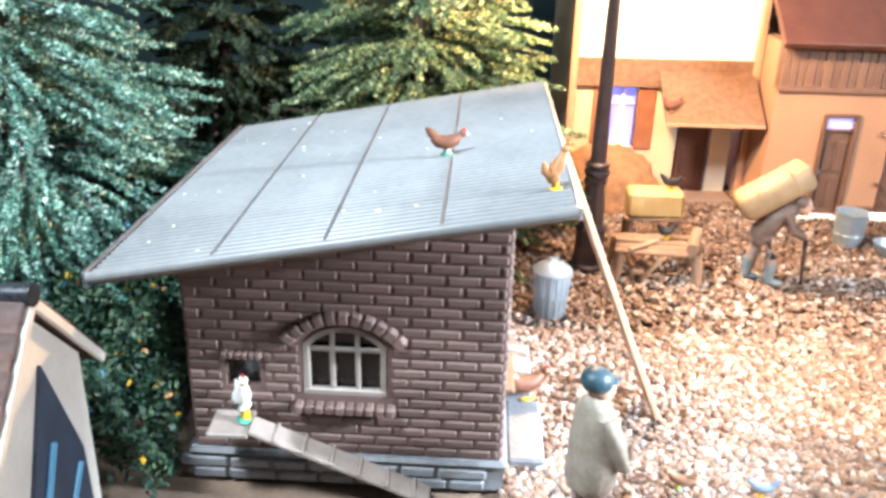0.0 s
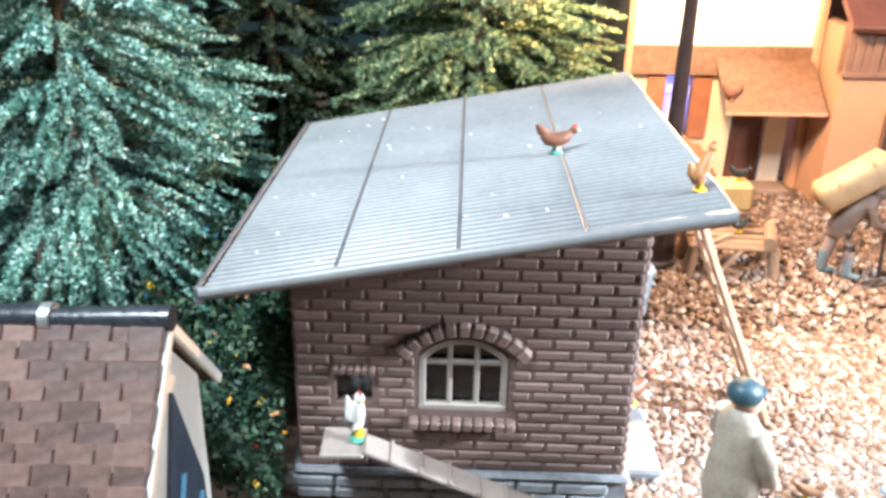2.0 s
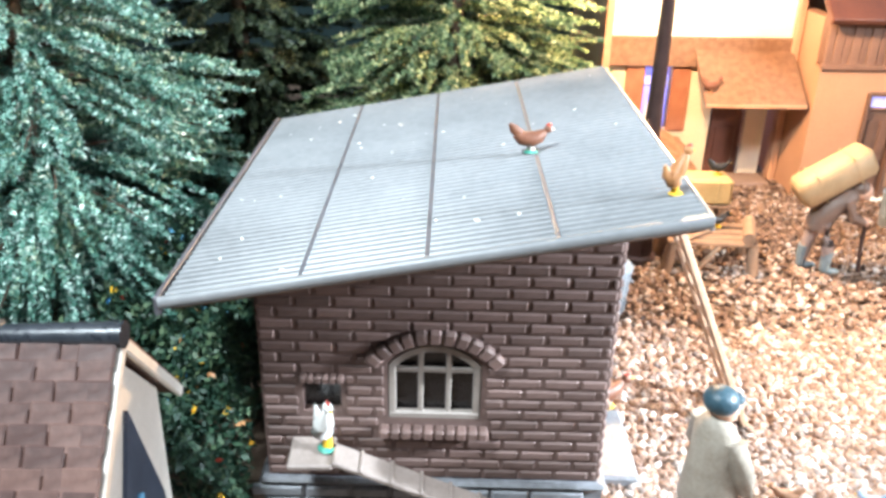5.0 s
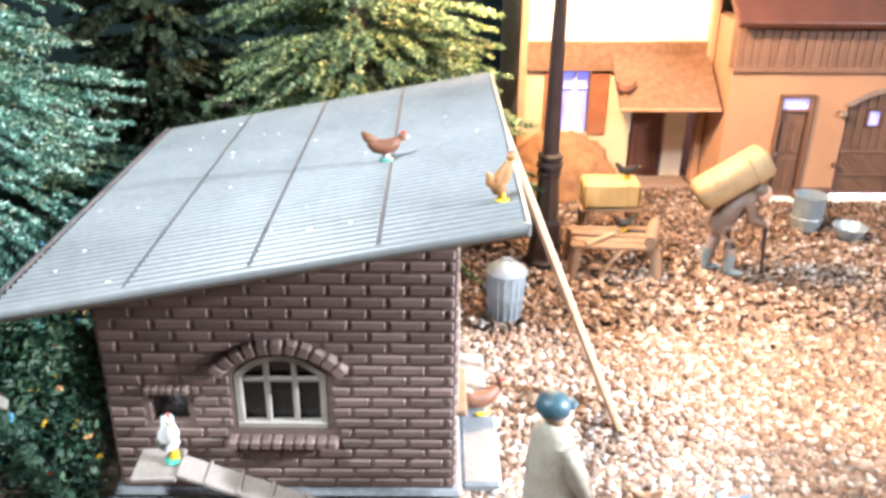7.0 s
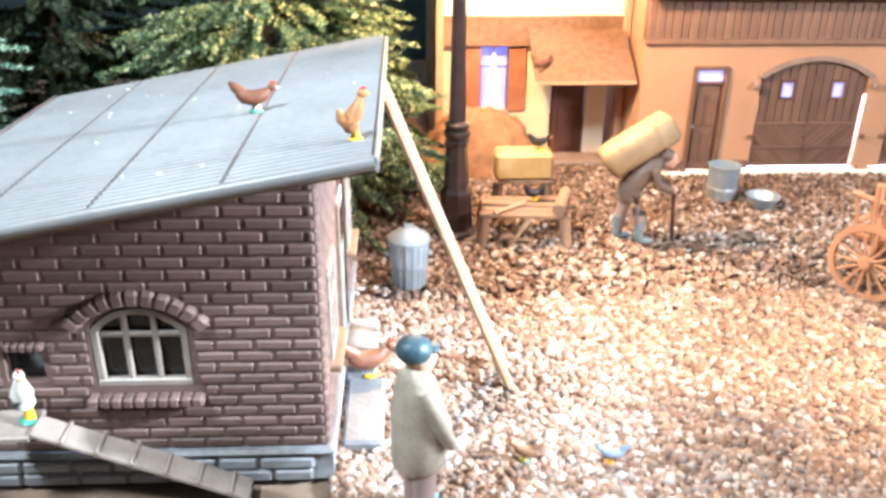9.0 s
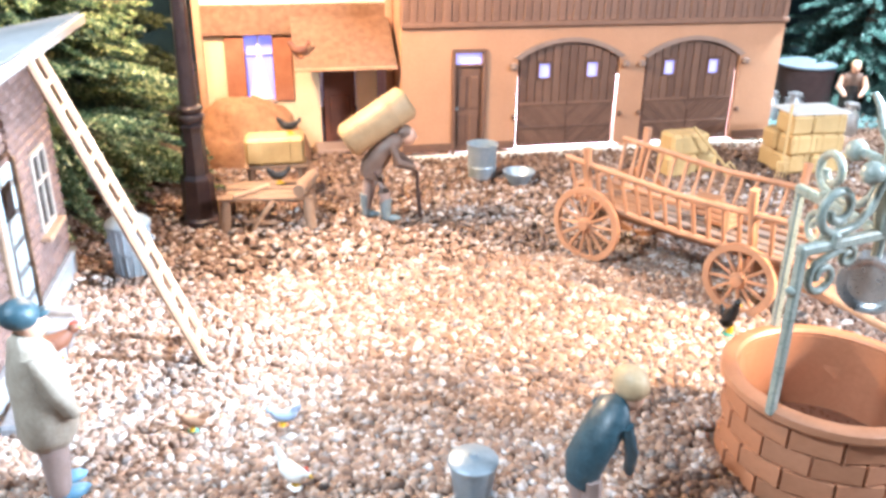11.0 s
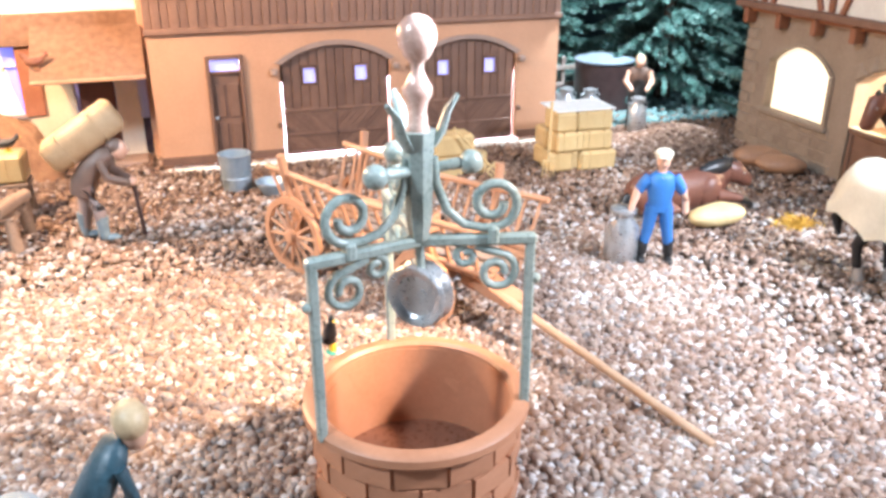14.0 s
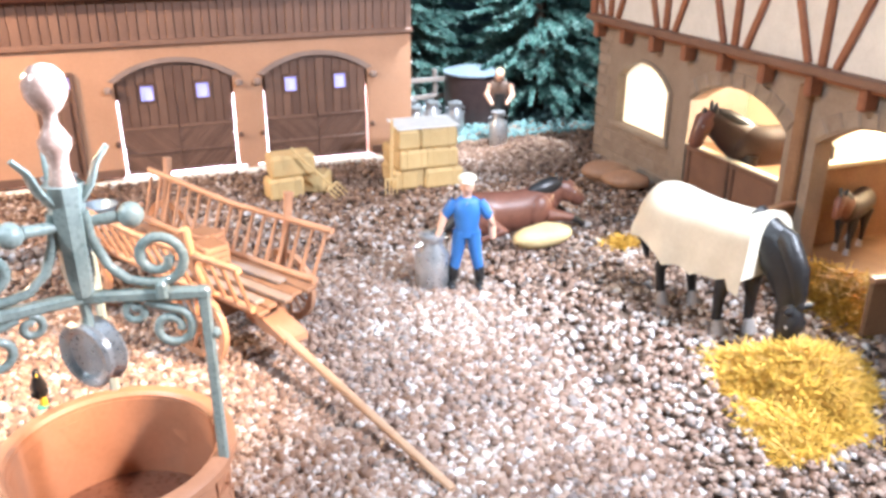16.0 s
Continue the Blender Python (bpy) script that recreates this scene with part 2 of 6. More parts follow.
CREAM_SACK = material("cream_sack", (0.50, 0.38, 0.18), (0.60, 0.48, 0.26), 0.55, scale=3, fine=20, bump=0.3)
HEAP = material("brown_heap", (0.19, 0.085, 0.04), (0.36, 0.18, 0.085), 0.9, scale=7, fine=40, bump=1.0)
# Grey flecks in the coat colour stand for small highlights.
BLACK_COAT = material("black_coat", (0.008, 0.007, 0.007), (0.02, 0.018, 0.018), 0.42, scale=3, fine=26, bump=0.5, spots=((0.93, (0.2, 0.18, 0.17)),))
DARK_BAY = material("dark_bay_coat", (0.028, 0.016, 0.012), (0.055, 0.028, 0.02), 0.4, scale=3, fine=20, bump=0.1)
BACKDROP = material("backdrop_dark", (0.012, 0.03, 0.035), (0.03, 0.06, 0.06), 0.9, scale=0.3, fine=2, bump=0)
ROOM = material("room_paint", (0.25, 0.25, 0.26), (0.32, 0.32, 0.33), 0.9, scale=0.05, fine=0.5, bump=0)
BLUE_GLOW = glow("lit_pane_blue", (0.50, 0.48, 1.0), 0.75)
DEEP_GLOW = glow("lit_pane_deep_blue", (0.26, 0.28, 1.0), 0.85)
WARM_GLOW = glow("lit_pane_warm", (1.0, 0.87, 0.62), 1.05)


# ---- building tools ----
class Shape:
    """A bmesh in yard units; m: the number of the material that new faces get."""

    def __init__(self):
        self.bm, self.m = bmesh.new(), 0

    def mark(self, verts):
        for f in {f for v in verts for f in v.link_faces}:
            f.material_index = self.m
        return self

    def box(self, c, s, rot=(0, 0, 0), bevel=0.0):
        b = bmesh.new()
        bmesh.ops.create_cube(b, size=1, matrix=Matrix.Diagonal((*s, 1)))
        if bevel:
            bmesh.ops.bevel(b, geom=b.edges[:], offset=min(bevel, 0.45 * min(s)), segments=1, affect="EDGES")
        return self.take(b, pose(*c, *rot))

    def take(self, b, mat=Matrix()):
        """Moves the other bmesh in."""
        table = [self.bm.verts.new(mat @ v.co) for v in b.verts]
        b.verts.index_update()
        for f in b.faces:
            try:
                g = self.bm.faces.new([table[v.index] for v in f.verts])
                g.material_index = self.m
            except ValueError:
                pass
        b.free()
        return self

    def loft(self, pts, radii, n=10, up=(0, 0, 1), caps=True):
        """A tube along pts; radii: numbers, or (across, up) pairs."""
        pts = [Vector(p) for p in pts]
        rings = []
        for i, p in enumerate(pts):
            d = (pts[min(i + 1, len(pts) - 1)] - pts[max(i - 1, 0)]).normalized()
            u = Vector(up)
            if abs(d.dot(u)) > 0.97:
                u = Vector((0, 1, 0)) if abs(d.y) < 0.9 else Vector((1, 0, 0))
            side = d.cross(u).normalized()
            top = side.cross(d)
            r = radii[i] if isinstance(radii, list) else radii
            a, b = r if isinstance(r, (list, tuple)) else (r, r)
            rings.append([self.bm.verts.new(p + side * (a * math.cos(q)) + top * (b * math.sin(q)))
                          for q in (2 * math.pi * j / n for j in range(n))])
        for r0, r1 in zip(rings, rings[1:]):
            for j in range(n):
                self.bm.faces.new((r0[j], r0[(j + 1) % n], r1[(j + 1) % n], r1[j])).material_index = self.m
        if caps:
            self.bm.faces.new(rings[0][::-1]).material_index = self.m
            self.bm.faces.new(rings[-1]).material_index = self.m
        return self

    def ball(self, c, r, n=12, rot=(0, 0, 0)):
        b = bmesh.new()
        bmesh.ops.create_uvsphere(b, u_segments=n, v_segments=max(6, n // 2 + 2), radius=1)
        r = r if isinstance(r, (list, tuple)) else (r, r, r)
        return self.take(b, pose(*c, *rot) @ Matrix.Diagonal((*r, 1)))

    def lathe(self, profile, n=24, at=(0, 0, 0), close=False):
        rings = [[self.bm.verts.new((at[0] + r * math.cos(2 * math.pi * j / n), at[1] + r * math.sin(2 * math.pi * j / n), at[2] + z))
                  for j in range(n)] for r, z in profile]
        pairs = list(zip(rings, rings[1:])) + ([(rings[-1], rings[0])] if close else [])
        for r0, r1 in pairs:
            for j in range(n):
                self.bm.faces.new((r0[j], r0[(j + 1) % n], r1[(j + 1) % n], r1[j])).material_index = self.m
        if not close:
            self.bm.faces.new(rings[0][::-1]).material_index = self.m
            self.bm.faces.new(rings[-1]).material_index = self.m
        return self

    def prism(self, outline, depth, mat=Matrix()):
        """An outline in x and z, pushed along y by depth."""
        a = [self.bm.verts.new(mat @ Vector((x, 0, z))) for x, z in outline]
        b = [self.bm.verts.new(mat @ Vector((x, depth, z))) for x, z in outline]
        n = len(a)
        fs = [self.bm.faces.new(a), self.bm.faces.new(b[::-1])]
        fs += [self.bm.faces.new((a[(i + 1) % n], a[i], b[i], b[(i + 1) % n])) for i in range(n)]
        for f in fs:
            f.material_index = self.m
        return self


def mesh_of(name, shape, mats, smooth=None):
    bm = shape.bm
    bmesh.ops.recalc_face_normals(bm, faces=bm.faces[:])
    bmesh.ops.scale(bm, vec=(U, U, U), verts=bm.verts[:])
    data = bpy.data.meshes.new(name)
    bm.to_mesh(data)
    bm.free()
    for m in mats if isinstance(mats, (list, tuple)) else (mats,):
        data.materials.append(m)
    if smooth is not None:
        data.polygons.foreach_set("use_smooth", [True] * len(data.polygons))
        data.set_sharp_from_angle(angle=radians(smooth))
    return data


def thing(name, x, y, z=0.0, rz=0.0, label="", category="", group="", kind="", shape=None, mats=None, smooth=None):
    """A top-level thing at its base: an Empty, or one mesh where a shape is given."""
    ob = new(name, mesh_of(name, shape, mats, smooth) if shape else None)
    ob.matrix_basis = pose(x * U, y * U, z * U, 0, 0, rz)
    if not shape:
        ob.empty_display_size = 0.005
    return tagged(ob, label, category, group, kind)


def part(name, shape, mats, parent, label="", at=(0, 0, 0), rot=(0, 0, 0), smooth=None, kind=""):
    data = shape if isinstance(shape, bpy.types.Mesh) else mesh_of(name, shape, mats, smooth)
    ob = new(name, data)
    ob.parent = parent
    ob.matrix_basis = pose(at[0] * U, at[1] * U, at[2] * U, *rot)
    return tagged(ob, label, kind=kind)


def raw_mesh(name, verts, faces, mat):
    """A mesh of many small pieces from arrays of vertices (units) and triangles."""
    data = bpy.data.meshes.new(name)
    data.vertices.add(len(verts))
    data.vertices.foreach_set("co", (verts * U).astype(np.float32).ravel())
    data.loops.add(faces.size)
    data.loops.foreach_set("vertex_index", faces.astype(np.int32).ravel())
    data.polygons.add(len(faces))
    data.polygons.foreach_set("loop_start", np.arange(0, faces.size, faces.shape[1], dtype=np.int32))
    data.update(calc_edges=True)
    data.validate()
    data.materials.append(mat)
    return data


# ---- ground, backdrop and room ----
G = Shape()
G.box((8, 9, -0.2), (60, 50, 0.3))
ground = thing("ground", 0, 0, 0, 0, "brown earth base of the model farmyard", "ground", kind="structure", shape=G, mats=SOIL)
chip = bmesh.new()
corners = [chip.verts.new(c) for c in ((1, 0, 0), (0, 1, 0), (-1, 0, 0), (0, -1, 0), (0, 0, 1), (0, 0, -1))]
for i in range(4):
    chip.faces.new((corners[i], corners[(i + 1) % 4], corners[4]))
    chip.faces.new((corners[(i + 1) % 4], corners[i], corners[5]))
chip.verts.index_update()
CHIP_V = np.array([v.co[:] for v in chip.verts])
CHIP_F = np.array([[v.index for v in f.verts] for f in chip.faces])
chip.free()
rng = np.random.default_rng(7)


def scatter(xy, sizes, flat=0.7, lift=0.0):
    """Chipped grains lying at the places xy."""
    n = len(xy)
    base = CHIP_V[None] * (1 + 0.6 * (rng.random((n, len(CHIP_V), 1)) - 0.5))
    base = base * (sizes[:, None, None] * (0.65 + 0.6 * rng.random((n, 1, 3))))
    base[:, :, 2] *= flat
    a, b = rng.random(n) * 6.283, (rng.random(n) - 0.5) * 1.2
    ca, sa, cb, sb = np.cos(a)[:, None], np.sin(a)[:, None], np.cos(b)[:, None], np.sin(b)[:, None]
    x, y, z = base[:, :, 0], base[:, :, 1], base[:, :, 2]
    y, z = y * cb - z * sb, y * sb + z * cb
    x, y = x * ca - y * sa, x * sa + y * ca
    z = z + sizes[:, None] * (0.1 + 0.5 * rng.random((n, 1))) + lift
    v = np.stack([x + xy[:, :1], y + xy[:, 1:2], z], 2).reshape(-1, 3)
    f = (CHIP_F[None] + (np.arange(n) * len(CHIP_V))[:, None, None]).reshape(-1, 3)
    return v, f


def yard_places(count, x0, x1, y0, y1, holes):
    p = np.stack([x0 + (x1 - x0) * rng.random(count), y0 + (y1 - y0) * rng.random(count)], 1)
    keep = np.ones(count, bool)
    for a, b, c, d in holes:
        keep &= ~((p[:, 0] > a) & (p[:, 0] < b) & (p[:, 1] > c) & (p[:, 1] < d))
    return p[keep]


HOLES = ((-9, 0.5, 0, 10.2), (5.9, 13.4, 14.2, 19), (1.9, 5.9, 15.4, 19), (17.2, 25, 2, 12.8), (7.0, 8.5, 3.5, 5.0))
near = yard_places(74000, 0.4, 12.5, 2.6, 9.2, HOLES)
far = yard_places(52000, -0.5, 18.0, 2.6, 15.4, HOLES)
far = far[~((far[:, 0] < 12.5) & (far[:, 1] < 9.2))]
P = np.concatenate([near, far])
wobble = 0.55 * np.sin(P[:, 0] * 1.7 + 0.6 * np.sin(P[:, 1] * 2.3)) + 0.35 * np.sin(P[:, 0] * 4.1 - P[:, 1] * 3.3)
mix = rng.normal(size=len(P)) * 0.6
brown = P[:, 1] + 1.2 * wobble + 1.6 * mix > 11.6
pale = ~brown & (rng.random(len(P)) < 0.30)
for name, pick, mat, label in (("gravel", ~brown & ~pale, GRAVEL, "loose beige, rust and brown gravel covering the yard"),
                               ("brown_gravel", brown, BROWN_GRAVEL, "loose dark reddish-brown gravel before the barn and house"),
                               ("pale_gravel", pale, PALE_GRAVEL, "loose pale grey and white gravel scattered over the yard")):
    Q = P[pick]
    V, F = scatter(Q, 0.041 + 0.040 * rng.random(len(Q)) ** 2)
    tagged(new(name, raw_mesh(name, V, F, mat)), label, "gravel", kind="stuff")
Q = rng.normal(size=(5200, 2)) * np.array([0.95, 0.42]) + np.array([15.7, 13.05])
Q = Q[(Q[:, 0] < 16.9) & (np.hypot((Q[:, 0] - 15.7) / 1.9, (Q[:, 1] - 13.05) / 0.85) < 1)]
V, F = scatter(Q, 0.041 + 0.040 * rng.random(len(Q)) ** 2)
V[:, 2] += 0.30 * np.repeat(np.exp(-((Q[:, 0] - 15.7) / 0.95) ** 2 - ((Q[:, 1] - 13.05) / 0.42) ** 2), len(CHIP_V))
tagged(new("gravel_heap", raw_mesh("gravel_heap", V, F, BROWN_GRAVEL)), "low heap of reddish-brown gravel before the dairyman", "gravel", kind="stuff")
T = yard_places(15000, 11.5, 24, 14.4, 24, ((5.9, 13.4, 12, 19), (16.9, 25, 2, 13)))
V, F = scatter(T, 0.05 + 0.06 * rng.random(len(T)), 0.8)
tagged(new("turf", raw_mesh("turf", V, F, TURF)), "blue-green foam turf behind the barn and stable", "grass", kind="stuff")
wall = Shape()
for x0, y0, x1, y1 in ((-16, 25, 32, 25.5), (-16.5, -3, -16, 25.5), (32, -3, 32.5, 25.5)):
    wall.box(((x0 + x1) / 2, (y0 + y1) / 2, 9), (x1 - x0, y1 - y0, 18.4))
thing("backdrop", 0, 0, 0, 0, "dark blue-green backdrop board behind the model", "backdrop", kind="structure", shape=wall, mats=BACKDROP)
room = Shape()
for c, s in (((8, -38, 18), (104, 2, 96)), ((8, 58, 18), (104, 2, 96)), ((-43, 10, 18), (2, 94, 96)), ((59, 10, 18), (2, 94, 96)), ((8, 10, -31), (104, 98, 2))):
    room.box(c, s)
thing("wall_room", 0, 0, 0, 0, "plain grey walls of the exhibition room", "wall", kind="structure", shape=room, mats=ROOM)


# ---- brick hen house ----
def roof_z(x):
    return 0.19 * x


def arc(cx, cz, half, rise, n=12):
    """Points of a segment arch from right to left, springing at cz."""
    r = (half * half + rise * rise) / (2 * rise)
    a = math.asin(half / r)
    return [(cx + r * math.sin(q), cz + rise - r + r * math.cos(q)) for q in (a - 2 * a * i / n for i in range(n + 1))]


def clip_row(a, b, cuts):
    """What is left of the stretch a to b."""
    spans = [(a, b)]
    for p, q in cuts:
        spans = [t for u, v in spans for t in ((u, min(v, p)), (max(u, q), v)) if t[1] - t[0] > 0.05]
    return spans


def brick_rows(x0, x1, top, holes, bl=0.335, bh=0.113, z0=0.37):
    """Places and lengths of bricks in running bond; top(x) limits them, holes(z) gives the stretches cut away."""
    out, row, z = [], 0, z0
    while z < top(x1) + 0.2 or z < top(x0) + 0.2:
        x = x0 - (bl / 2 if row % 2 else 0)
        while x < x1 - 0.02:
            a, b = max(x, x0), min(x + bl, x1)
            for u, v in clip_row(a, b, holes(z + bh / 2)):
                if z + bh < min(top(u), top(v)) + 0.03:
                    out.append((u, v, z))
            x += bl
        row, z = row + 1, z + bh
    return out


def make_hen_house():
    coop = thing("hen_house", -1.07, 5.88, 0, -2.0, "brown brick hen house with a grey corrugated pent roof", "shed")
    x0, x1, depth = -1.55, 1.545, 4.1
    top = lambda x: 2.80 + roof_z(x) - 0.03

    def front_hole(z):
        cuts = []
        if 0.86 < z < 1.70:
            cuts.append((-0.5, 0.5) if z < 1.0 else (-0.44, 0.44))
        elif z < 2.0 and z >= 1.70:
            w = math.sqrt(max(0.01, 0.79 ** 2 - (z - 1.205) ** 2))
            cuts.append((-w, w))
        if 1.08 < z < 1.51:
            cuts.append((-1.21, -0.81))
        return cuts

    # walls behind the brick faces, with openings
    w = Shape()
    ws = 0.42
    a = arc(0, 1.62, ws, 0.22)
    hole = [(-1.01, 1.10), (-1.18, 1.10), (-1.18, 1.44), (-0.84, 1.44), (-0.84, 1.10), (-1.0095, 1.10)]
    glass = [(0, 1.05), (-ws, 1.05)] + a[::-1] + [(ws, 1.05), (0.0005, 1.05)]
    w.prism([(x0, 0.3), (-1.01, 0.3)] + hole + [(-1.0095, 0.3), (0, 0.3)] + glass + [(0.0005, 0.3), (x1, 0.3), (x1, top(x1)), (x0, top(x0))], 0.12)
    front = part("front_wall", w, MORTAR, coop, "brown moulded brickwork")
    brick_meshes = {}
    for i, (p, q, z) in enumerate(brick_rows(x0, x1, top, front_hole)):
        key = max(0.05, round(q - p, 2))
        if key not in brick_meshes:
            brick_meshes[key] = mesh_of("brick", Shape().box((0, 0, 0), (key - 0.008, 0.06, 0.107), bevel=0.024), BRICK)
        part("brick", brick_meshes[key], None, front, at=((p + q) / 2, 0.012 + 0.004 * random.random(), z + 0.0565), rot=(random.uniform(-1, 1), random.uniform(-0.6, 0.6), random.uniform(-0.8, 0.8)))
    # arch of upright bricks, sill bricks
    mesh = mesh_of("arch_brick", Shape().box((0, 0, 0), (0.119, 0.10, 0.14), bevel=0.024), BRICK)
    for i in range(11):
        q = radians(48) * (i - 5) / 5
        part("arch_brick", mesh, None, front, at=(0.72 * math.sin(q), -0.025, 1.205 + 0.72 * math.cos(q)), rot=(0, math.degrees(q), 0))
    mesh = mesh_of("sill_brick", Shape().box((0, 0, 0), (0.098, 0.13, 0.105), bevel=0.022), BRICK)
    for i in range(10):
        part("sill_brick", mesh, None, front, at=(-0.45 + 0.1 * i, -0.05, 0.925))
    mesh = mesh_of("lintel_brick", Shape().box((0, 0, 0), (0.062, 0.10, 0.075), bevel=0.015), BRICK)
    for i in range(6):
        part("lintel_brick", mesh, None, front, at=(-1.165 + 0.066 * i, -0.03, 1.475))
    # window
    window = part("window", Shape().box((0, 0.10, 1.36), (0.80, 0.01, 0.98)), DARK_PANE, coop, "grey arched window with six dark panes")
    outer, inner = arc(0, 1.60, 0.415, 0.21), arc(0, 1.585, 0.345, 0.17)
    f2 = Shape()
    for s in ((0.38, 1.33), (-0.38, 1.33)):
        f2.box((s[0], 0.04, s[1]), (0.07, 0.07, 0.56), bevel=0.012)
    f2.box((0, 0.04, 1.075), (0.83, 0.08, 0.07), bevel=0.012)
    f2.prism(outer + inner[::-1], 0.07, Matrix.Translation((0, 0.005, 0)))
    part("window_frame", f2, WINDOW_GREY, window)
    for x in (-0.125, 0.125):
        part("glazing_bar", Shape().box((x, 0.045, 1.42), (0.05, 0.05, 0.66), bevel=0.01), WINDOW_GREY, window)
    part("glazing_bar", Shape().box((0, 0.05, 1.545), (0.72, 0.045, 0.05), bevel=0.01), WINDOW_GREY, window)
    part("pop_hole", Shape().box((-1.01, 0.2, 1.27), (0.5, 0.2, 0.5)), DARK_PANE, coop, "dark pop hole")
    # side and back walls
    s = Shape()
    s.box((x0 + 0.06, depth / 2, 1.3), (0.12, depth - 0.26, 2.2))
    s.box((0, depth - 0.06, 1.35), (x1 - x0, 0.12, 2.3))
    part("back_wall", s, MORTAR, coop)
    side = part("side_wall", Shape().box((x1 - 0.06, depth / 2, 1.62), (0.12, depth - 0.26, 2.75)), MORTAR, coop)
    wins = ((0.75, 1.0, 1.9, 0.28), (3.3, 1.0, 1.9, 0.28))
    doors = ((2.0, 0.3, 2.1, 0.36),)
    side_meshes = {}
    for p, q, z in brick_rows(0.0, depth, lambda x: 3.0, lambda z: [(c - half, c + half) for c, lo, hi, half in wins + doors if lo < z < hi]):
        key = max(0.05, round(q - p, 2))
        if key not in side_meshes:
            side_meshes[key] = mesh_of("brick", Shape().box((0, 0, 0), (0.06, key - 0.008, 0.107), bevel=0.024), BRICK)
        part("brick", side_meshes[key], None, side, at=(x1 - 0.002 + 0.004 * random.random(), (p + q) / 2, z + 0.0565), rot=(random.uniform(-0.6, 0.6), random.uniform(-1, 1), 0))
    for c, lo, hi, half in wins:
        part("side_window", Shape().box((x1 + 0.012, c, (lo + hi) / 2), (0.02, 2 * half, hi - lo)), DARK_PANE, coop)
        g = Shape()
        for dy, dz, sy, sz in ((-half, 0, 0.06, hi - lo), (half, 0, 0.06, hi - lo), (0, -(hi - lo) / 2, 2 * half, 0.06), (0, (hi - lo) / 2, 2 * half, 0.06), (0, 0.1, 2 * half, 0.04), (0, 0, 0.04, hi - lo)):
            g.box((x1 + 0.03, c + dy, (lo + hi) / 2 + dz), (0.05, sy, sz), bevel=0.01)
        part("window_frame", g, WINDOW_GREY, coop)
        part("window_board", Shape().box((x1 + 0.07, c, lo - 0.06), (0.14, 2 * half + 0.2, 0.07), bevel=0.015), BENCH, coop)
    door = part("door", Shape().box((x1 + 0.02, 2.0, 1.22), (0.05, 0.66, 1.72), bevel=0.015), ZINC, coop, "pale grey door")
    part("door_pane", Shape().box((x1 + 0.05, 2.0, 1.75), (0.012, 0.3, 0.36)), DARK_PANE, door)
    for dy in (-0.38, 0.38):
        part("door_post", Shape().box((x1 + 0.03, 2 + dy, 1.22), (0.08, 0.08, 1.8), bevel=0.015), BOARD, coop)
    # plinth of stone slabs
    pl = part("plinth", Shape().box((0, depth / 2, 0.17), (3.2, depth + 0.06, 0.33)), PLINTH, coop, "grey stone plinth")
    part("plinth_cap", Shape().box((0, depth / 2, 0.33), (3.27, depth + 0.16, 0.07), bevel=0.03), PLINTH, pl)
    slab = [mesh_of("plinth_slab", Shape().box((0, 0, 0), (wd, 0.06, 0.13), bevel=0.025), PLINTH) for wd in (0.36, 0.5, 0.42)]
    for r in range(2):
        x = -1.6 - 0.12 * r
        for i in range(8):
            wd = (0.36, 0.5, 0.42)[(i + r) % 3]
            if x + wd > -1.66 and x + wd < 1.7:
                part("plinth_slab", slab[(i + r) % 3], None, pl, at=(x + wd / 2, -0.045, 0.075 + 0.14 * r))
            x += wd + 0.015
    step = part("door_step", Shape().box((1.78, 2.0, 0.14), (0.36, 1.1, 0.28), bevel=0.03), PLINTH, coop, "grey stone doorstep")
    part("door_step", Shape().box((1.85, 0.9, 0.07), (0.4, 1.15, 0.14), bevel=0.03), PLINTH, coop, "grey stone slab")
    # roof
    n, eave, back = 52, -0.46, 4.5
    xs = (-2.16, -1.06, -0.07, 0.93, 2.05)
    z0 = 2.86
    wave = (-0.056, -0.026, 0.010, 0.024, 0.012, -0.022)
    for a, b in zip(xs, xs[1:]):
        sh = Shape()
        rows = []
        for i in range(n * 6 + 1):
            y = eave + (back - eave) * i / (n * 6)
            rows.append([sh.bm.verts.new((x, y, z0 + roof_z(x) + wave[i % 6] + e)) for e in (0.035, -0.005) for x in (a + 0.016, b - 0.016)])
        for r, q in zip(rows, rows[1:]):
            sh.bm.faces.new((r[0], r[1], q[1], q[0]))
            sh.bm.faces.new((r[3], r[2], q[2], q[3]))
            sh.bm.faces.new((r[2], r[0], q[0], q[2]))
            sh.bm.faces.new((r[1], r[3], q[3], q[1]))
        part("roof_sheet", sh, SHEET, coop, "grey corrugated sheet")
    tilt = -math.degrees(math.atan(0.19))
    for x in xs[1:-1]:
        part("roof_seam", Shape().box((x, (eave + back) / 2, z0 + roof_z(x) + 0.014), (0.045, back - eave, 0.06)), SEAM, coop)
    lip = Shape()
    lip.loft([(x, eave - 0.01, z0 + roof_z(x) + 0.0) for x in (-2.18, -1, 0, 1, 2.06)], (0.045, 0.055), 10)
    part("roof_lip", lip, SHEET, coop, smooth=50)
    part("verge_board", Shape().box((-2.2, (eave + back) / 2, z0 + roof_z(-2.2) - 0.02), (0.05, back - eave + 0.06, 0.17), bevel=0.012), SEAM, coop, "dark grey-brown verge board")
    part("verge_board", Shape().box((2.07, (eave + back) / 2, z0 + roof_z(2.07) - 0.03), (0.04, back - eave, 0.12), bevel=0.012), SHEET, coop)
